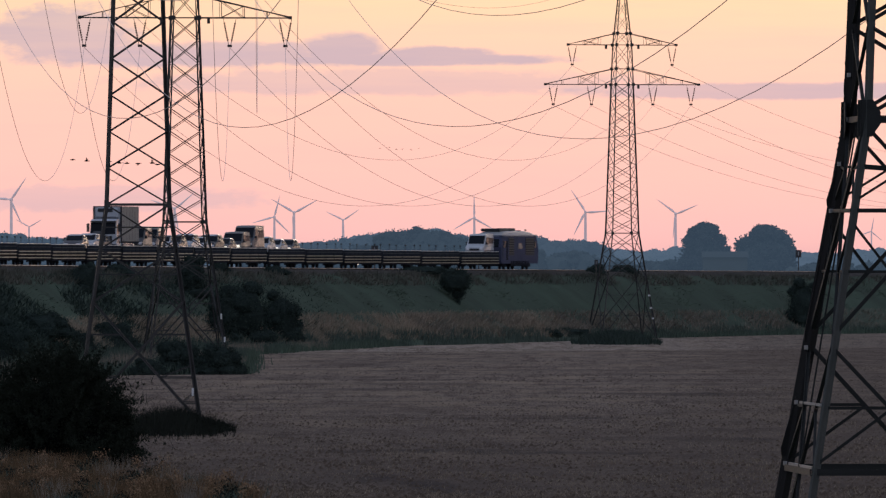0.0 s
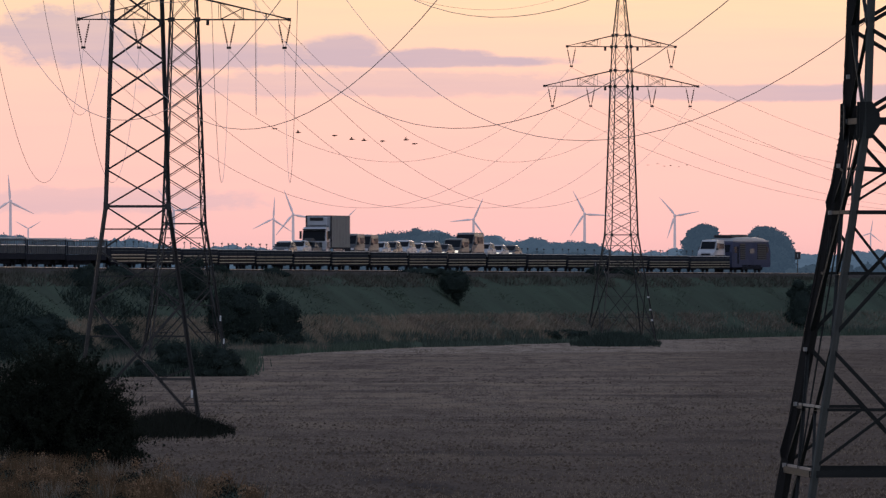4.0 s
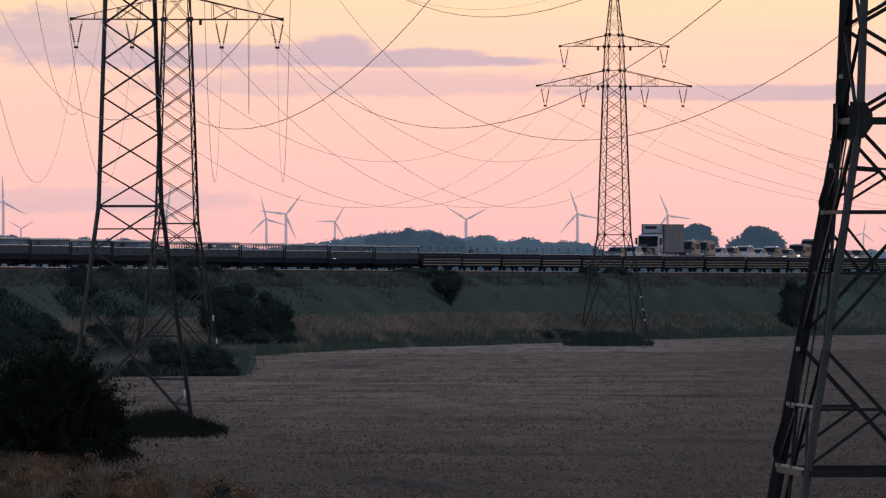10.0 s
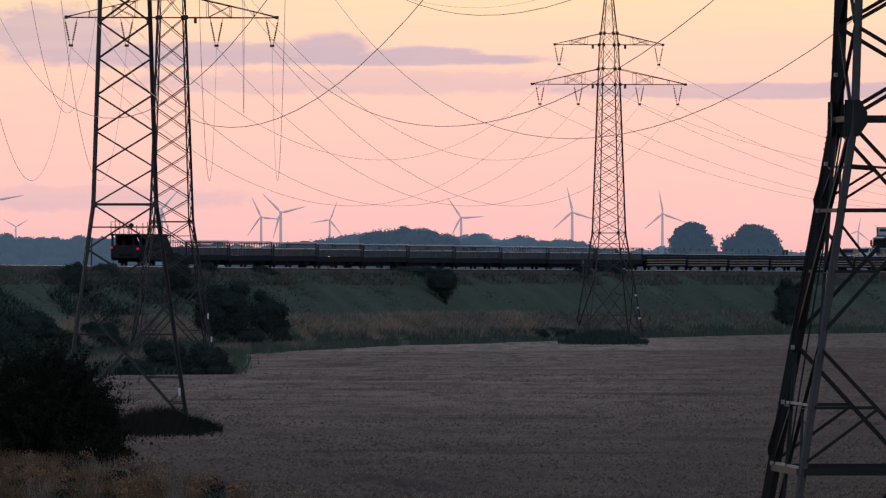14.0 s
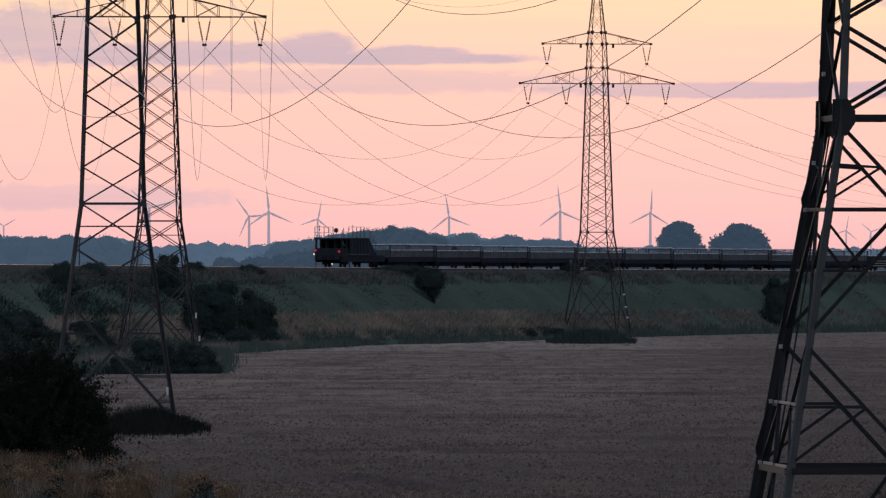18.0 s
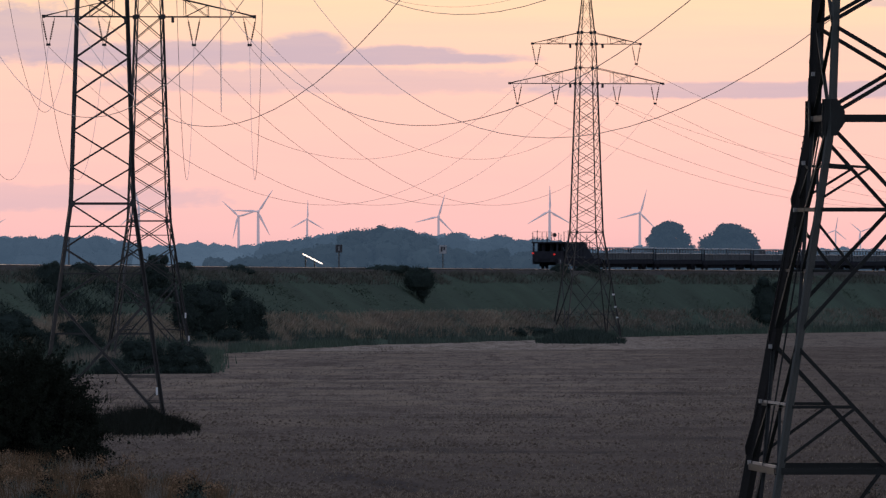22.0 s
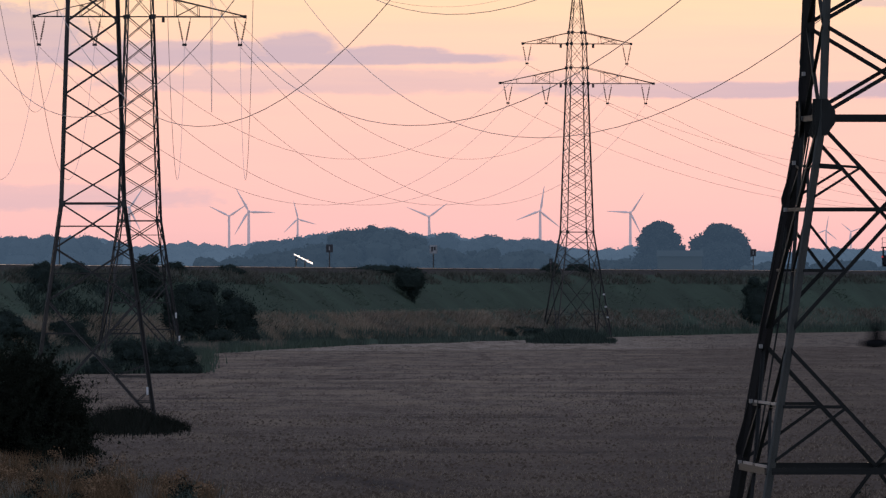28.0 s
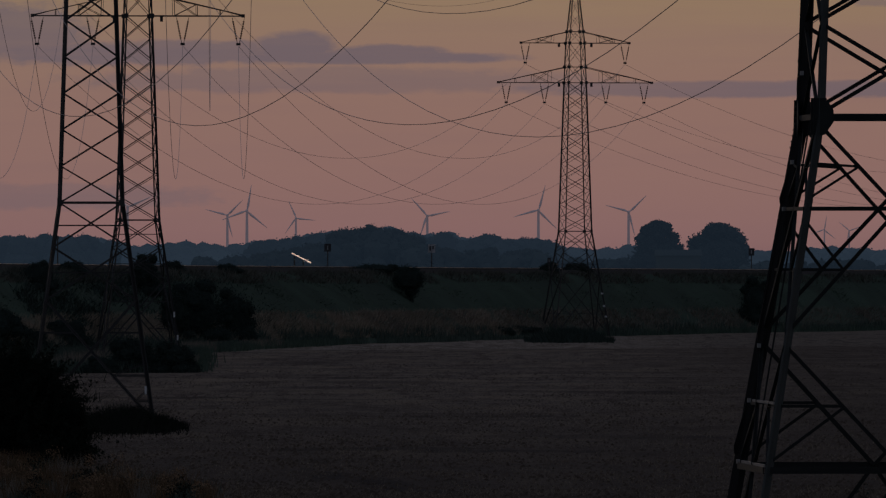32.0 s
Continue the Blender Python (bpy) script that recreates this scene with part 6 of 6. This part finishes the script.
stuff("rust_weeds", blade_mesh("rust_weeds", corner["rust"], 0.75, 0.022, 0.32, WEED, 41), "rust-brown withered weeds at the field corner", "weeds")
stuff("straw_weeds", blade_mesh("straw_weeds", corner["straw"], 0.85, 0.014, 0.25, STALK, 43), "straw-coloured dry stalks at the field corner", "weeds")
stuff("green_weeds", blade_mesh("green_weeds", corner["green"], 0.55, 0.028, 0.38, DARK_BLADES, 42), "patches of green weeds at the field corner", "weeds")
heads = [((p[0], p[1], 0.3 + 0.4 * rng.random()), (0.12 + 0.22 * rng.random(), 0.4, 0.1 + 0.22 * rng.random())) for p in corner["rust"][::40]]
stuff("seed_heads", leaf_mesh("seed_heads", heads[::2], 12000, 0.07, WEED_HEAD, 44, 0.2), "loose rust-brown seed heads over the weeds", "weeds")
stuff("seed_heads", leaf_mesh("seed_heads", heads[1::2], 12000, 0.05, WEED, 47, 0.2), "loose dark brown seed heads over the weeds", "weeds")
tufts = [((p[0], p[1], 0.25 + 0.25 * rng.random()), (0.2 + 0.3 * rng.random(), 0.5, 0.15 + 0.25 * rng.random())) for p in corner["green"][::40]]
stuff("weed_tufts", leaf_mesh("weed_tufts", tufts, 12000, 0.08, WEED_DARK, 48, 0.15), "dark green leafy tufts among the weeds", "weeds")
# cut stubble standing in patches on the nearer field
cut = []
while len(cut) < 30000:
    y = 362 + 330 * rng.random() ** 1.5
    x = headland(y) + 0.6 + (y * 0.042 - headland(y)) * rng.random()
    if noise.noise((x * 0.45, y * 0.07, 21)) + 0.5 * noise.noise((x * 1.6, y * 0.25, 22)) > rng.uniform(-0.25, 0.45):
        cut.append((x, y, ground_z(y) + 0.02))
stuff("stubble", blade_mesh("stubble", cut, 0.10, 0.018, 0.5, STRAW, 49), "short cut straw stubble in thin patches", "stubble")

# field clods: little broken lumps of soil and stubble
n = 54000
y = 362 + 860 * rng.random(n) ** 1.7
x0 = np.array([headland(q) + 0.5 for q in y])
x = x0 + (46 * y / 800 - x0) * rng.random(n)
r = rng.uniform(0.012, 0.072, n) * (0.6 + y / 900) * np.interp(y, [362, 480, 620, 950], [1.15, 0.9, 0.6, 0.35])
a = rng.random(n) * 3
z = np.array([ground_z(q) for q in y]) + 0.03
ring = [np.stack([x + r * 1.6 * np.cos(a + q * 1.57), y + r * np.sin(a + q * 1.57), z - 0.02], axis=1) for q in range(4)]
ring.append(np.stack([x + r * 0.3, y, z + r * rng.uniform(0.4, 1.4, n)], axis=1))
cv = np.stack(ring, axis=1).reshape(-1, 3).tolist()
b = np.arange(n)[:, None] * 5
cf = np.concatenate([b + np.array([[q, (q + 1) % 4, 4]]) for q in range(4)]).tolist()
stuff("soil_clods", raw_mesh("soil_clods", cv, cf, CLOD), "scattered dark soil clods and stubble on the field", "clods")

# ---- birds ----
BIRDS = []


def bird(span, label, group):
    b = thing("bird", pose(0, 0, 0), label, "bird", group)
    bm = bmesh.new()
    bmesh.ops.create_icosphere(bm, subdivisions=2, radius=1.0, matrix=Matrix.Diagonal((span * 0.27, span * 0.065, span * 0.07, 1)))
    bmesh.ops.create_cone(bm, cap_ends=True, segments=8, radius1=span * 0.045, radius2=span * 0.008, depth=span * 0.16, matrix=Matrix.Translation((span * 0.3, 0, 0.01)) @ pose(0, 0, 0, 0, 90, 0))
    part("body", bm, b, material_=FEATHER)
    wings = []
    for s in (-1, 1):
        pts = [(span * 0.13, 0), (span * 0.10, s * span * 0.25), (-span * 0.02, s * span * 0.5), (-span * 0.07, s * span * 0.3), (-span * 0.12, 0)]
        bm = bmesh.new()
        lo = [bm.verts.new((x, y, -0.006 * span)) for x, y in pts]
        up = [bm.verts.new((x, y, 0.012 * span)) for x, y in pts]
        bm.faces.new(lo)
        bm.faces.new(up[::-1])
        for i in range(5):
            bm.faces.new((lo[i], lo[(i + 1) % 5], up[(i + 1) % 5], up[i]))
        bmesh.ops.recalc_face_normals(bm, faces=bm.faces[:])
        wings.append((part("wing", bm, b, material_=FEATHER), s))
    return b, wings


# the flock's order, strung out at first and closed up later
FLOCK = [(-125, -16), (-83, -9), (-18, -4), (13, 3), (35, 5), (68, 6), (110, 4), (125, 11)]
CLOSED = [(-111, -17), (-54, 3), (-26, -9), (-15, -5), (15, 4), (38, 3), (69, 14), (84, 10)]
FLOCK_WAY = [(0, 123, 286), (2, 310, 262), (3.5, 465, 246), (5.5, 770, 224), (6, 860, 224), (7.5, 1153, 198), (8, 1238, 178), (8.5, 1341, 160), (9, 1448, 163), (10, 1655, 150), (14, 2480, 105), (32, 6200, -100)]
for k, (du, dv) in enumerate(FLOCK):
    b, wings = bird(1.2, "dark goose-like bird in the flying flock", "flock over the railway")
    way = []
    for t, u, v in FLOCK_WAY:
        f = min(max((t - 6) / 2, 0.0), 1.0)
        su, sv = (0.6, 0.3) if t < 1 else (1.0, 1.0)
        way.append((t, spot(u + su * (du + f * (CLOSED[k][0] - du)), v + sv * (dv + f * (CLOSED[k][1] - dv)), 1500 - 20 * k)))
    BIRDS.append((b, wings, way, k * 0.37, 3.0, 10.5))
for k, (du, dv) in enumerate([(-35, 0), (-18, -2), (-6, 2), (5, 1), (20, 3), (34, 0)]):
    b, wings = bird(0.8, "small dark bird in the far flock", "far flock")
    BIRDS.append((b, wings, [(t, spot(627 + 119 * t + du, 261 + 6.6 * t + dv, 2600)) for t in (0, 3, 6, 9, 12, 32)], k * 0.6, 3.4, 12.0))
b, wings = bird(1.05, "blurred dark bird crossing close by", "")
BIRDS.append((b, wings, [(t, spot(797 + 1506 * (t - 27.5), 606 + 4 * (t - 27.5), 190)) for t in (0, 8, 16, 24, 27.5, 28, 32)], 0.35, 5.0, 32.0))


# ---- what moves ----
def motions():
    for ob, l0, off, dz in MOVERS:
        walk(ob, [(t, track(l0 + SPEED * t, off, dz)) for t in range(0, 33, 2)])
    for rotor, at, phase, rate in ROTORS:
        rows = [(t, Matrix.Translation(at) @ Matrix.Rotation(radians(90 - phase - rate * t), 4, "Y")) for t in range(0, 33)]
        walk(rotor, rows)
    for b, wings, way, ph, beats, until in BIRDS:
        walk(b, [(t, Matrix.Translation(p)) for t, p in way])
        for wing, s in wings:
            ts = [k * 0.12 for k in range(int(until / 0.12))] if beats < 5 else [0.0] + [26 + k * 0.08 for k in range(70)]
            rows = [(t, pose(0, 0, 0, s * (14 + 50 * math.sin(math.tau * (beats * t + ph))), 0, 0)) for t in ts if t < 31.9]
            walk(wing, rows + [(32.0, pose(0, 0, 0, s * 12, 0, 0))])


motions()
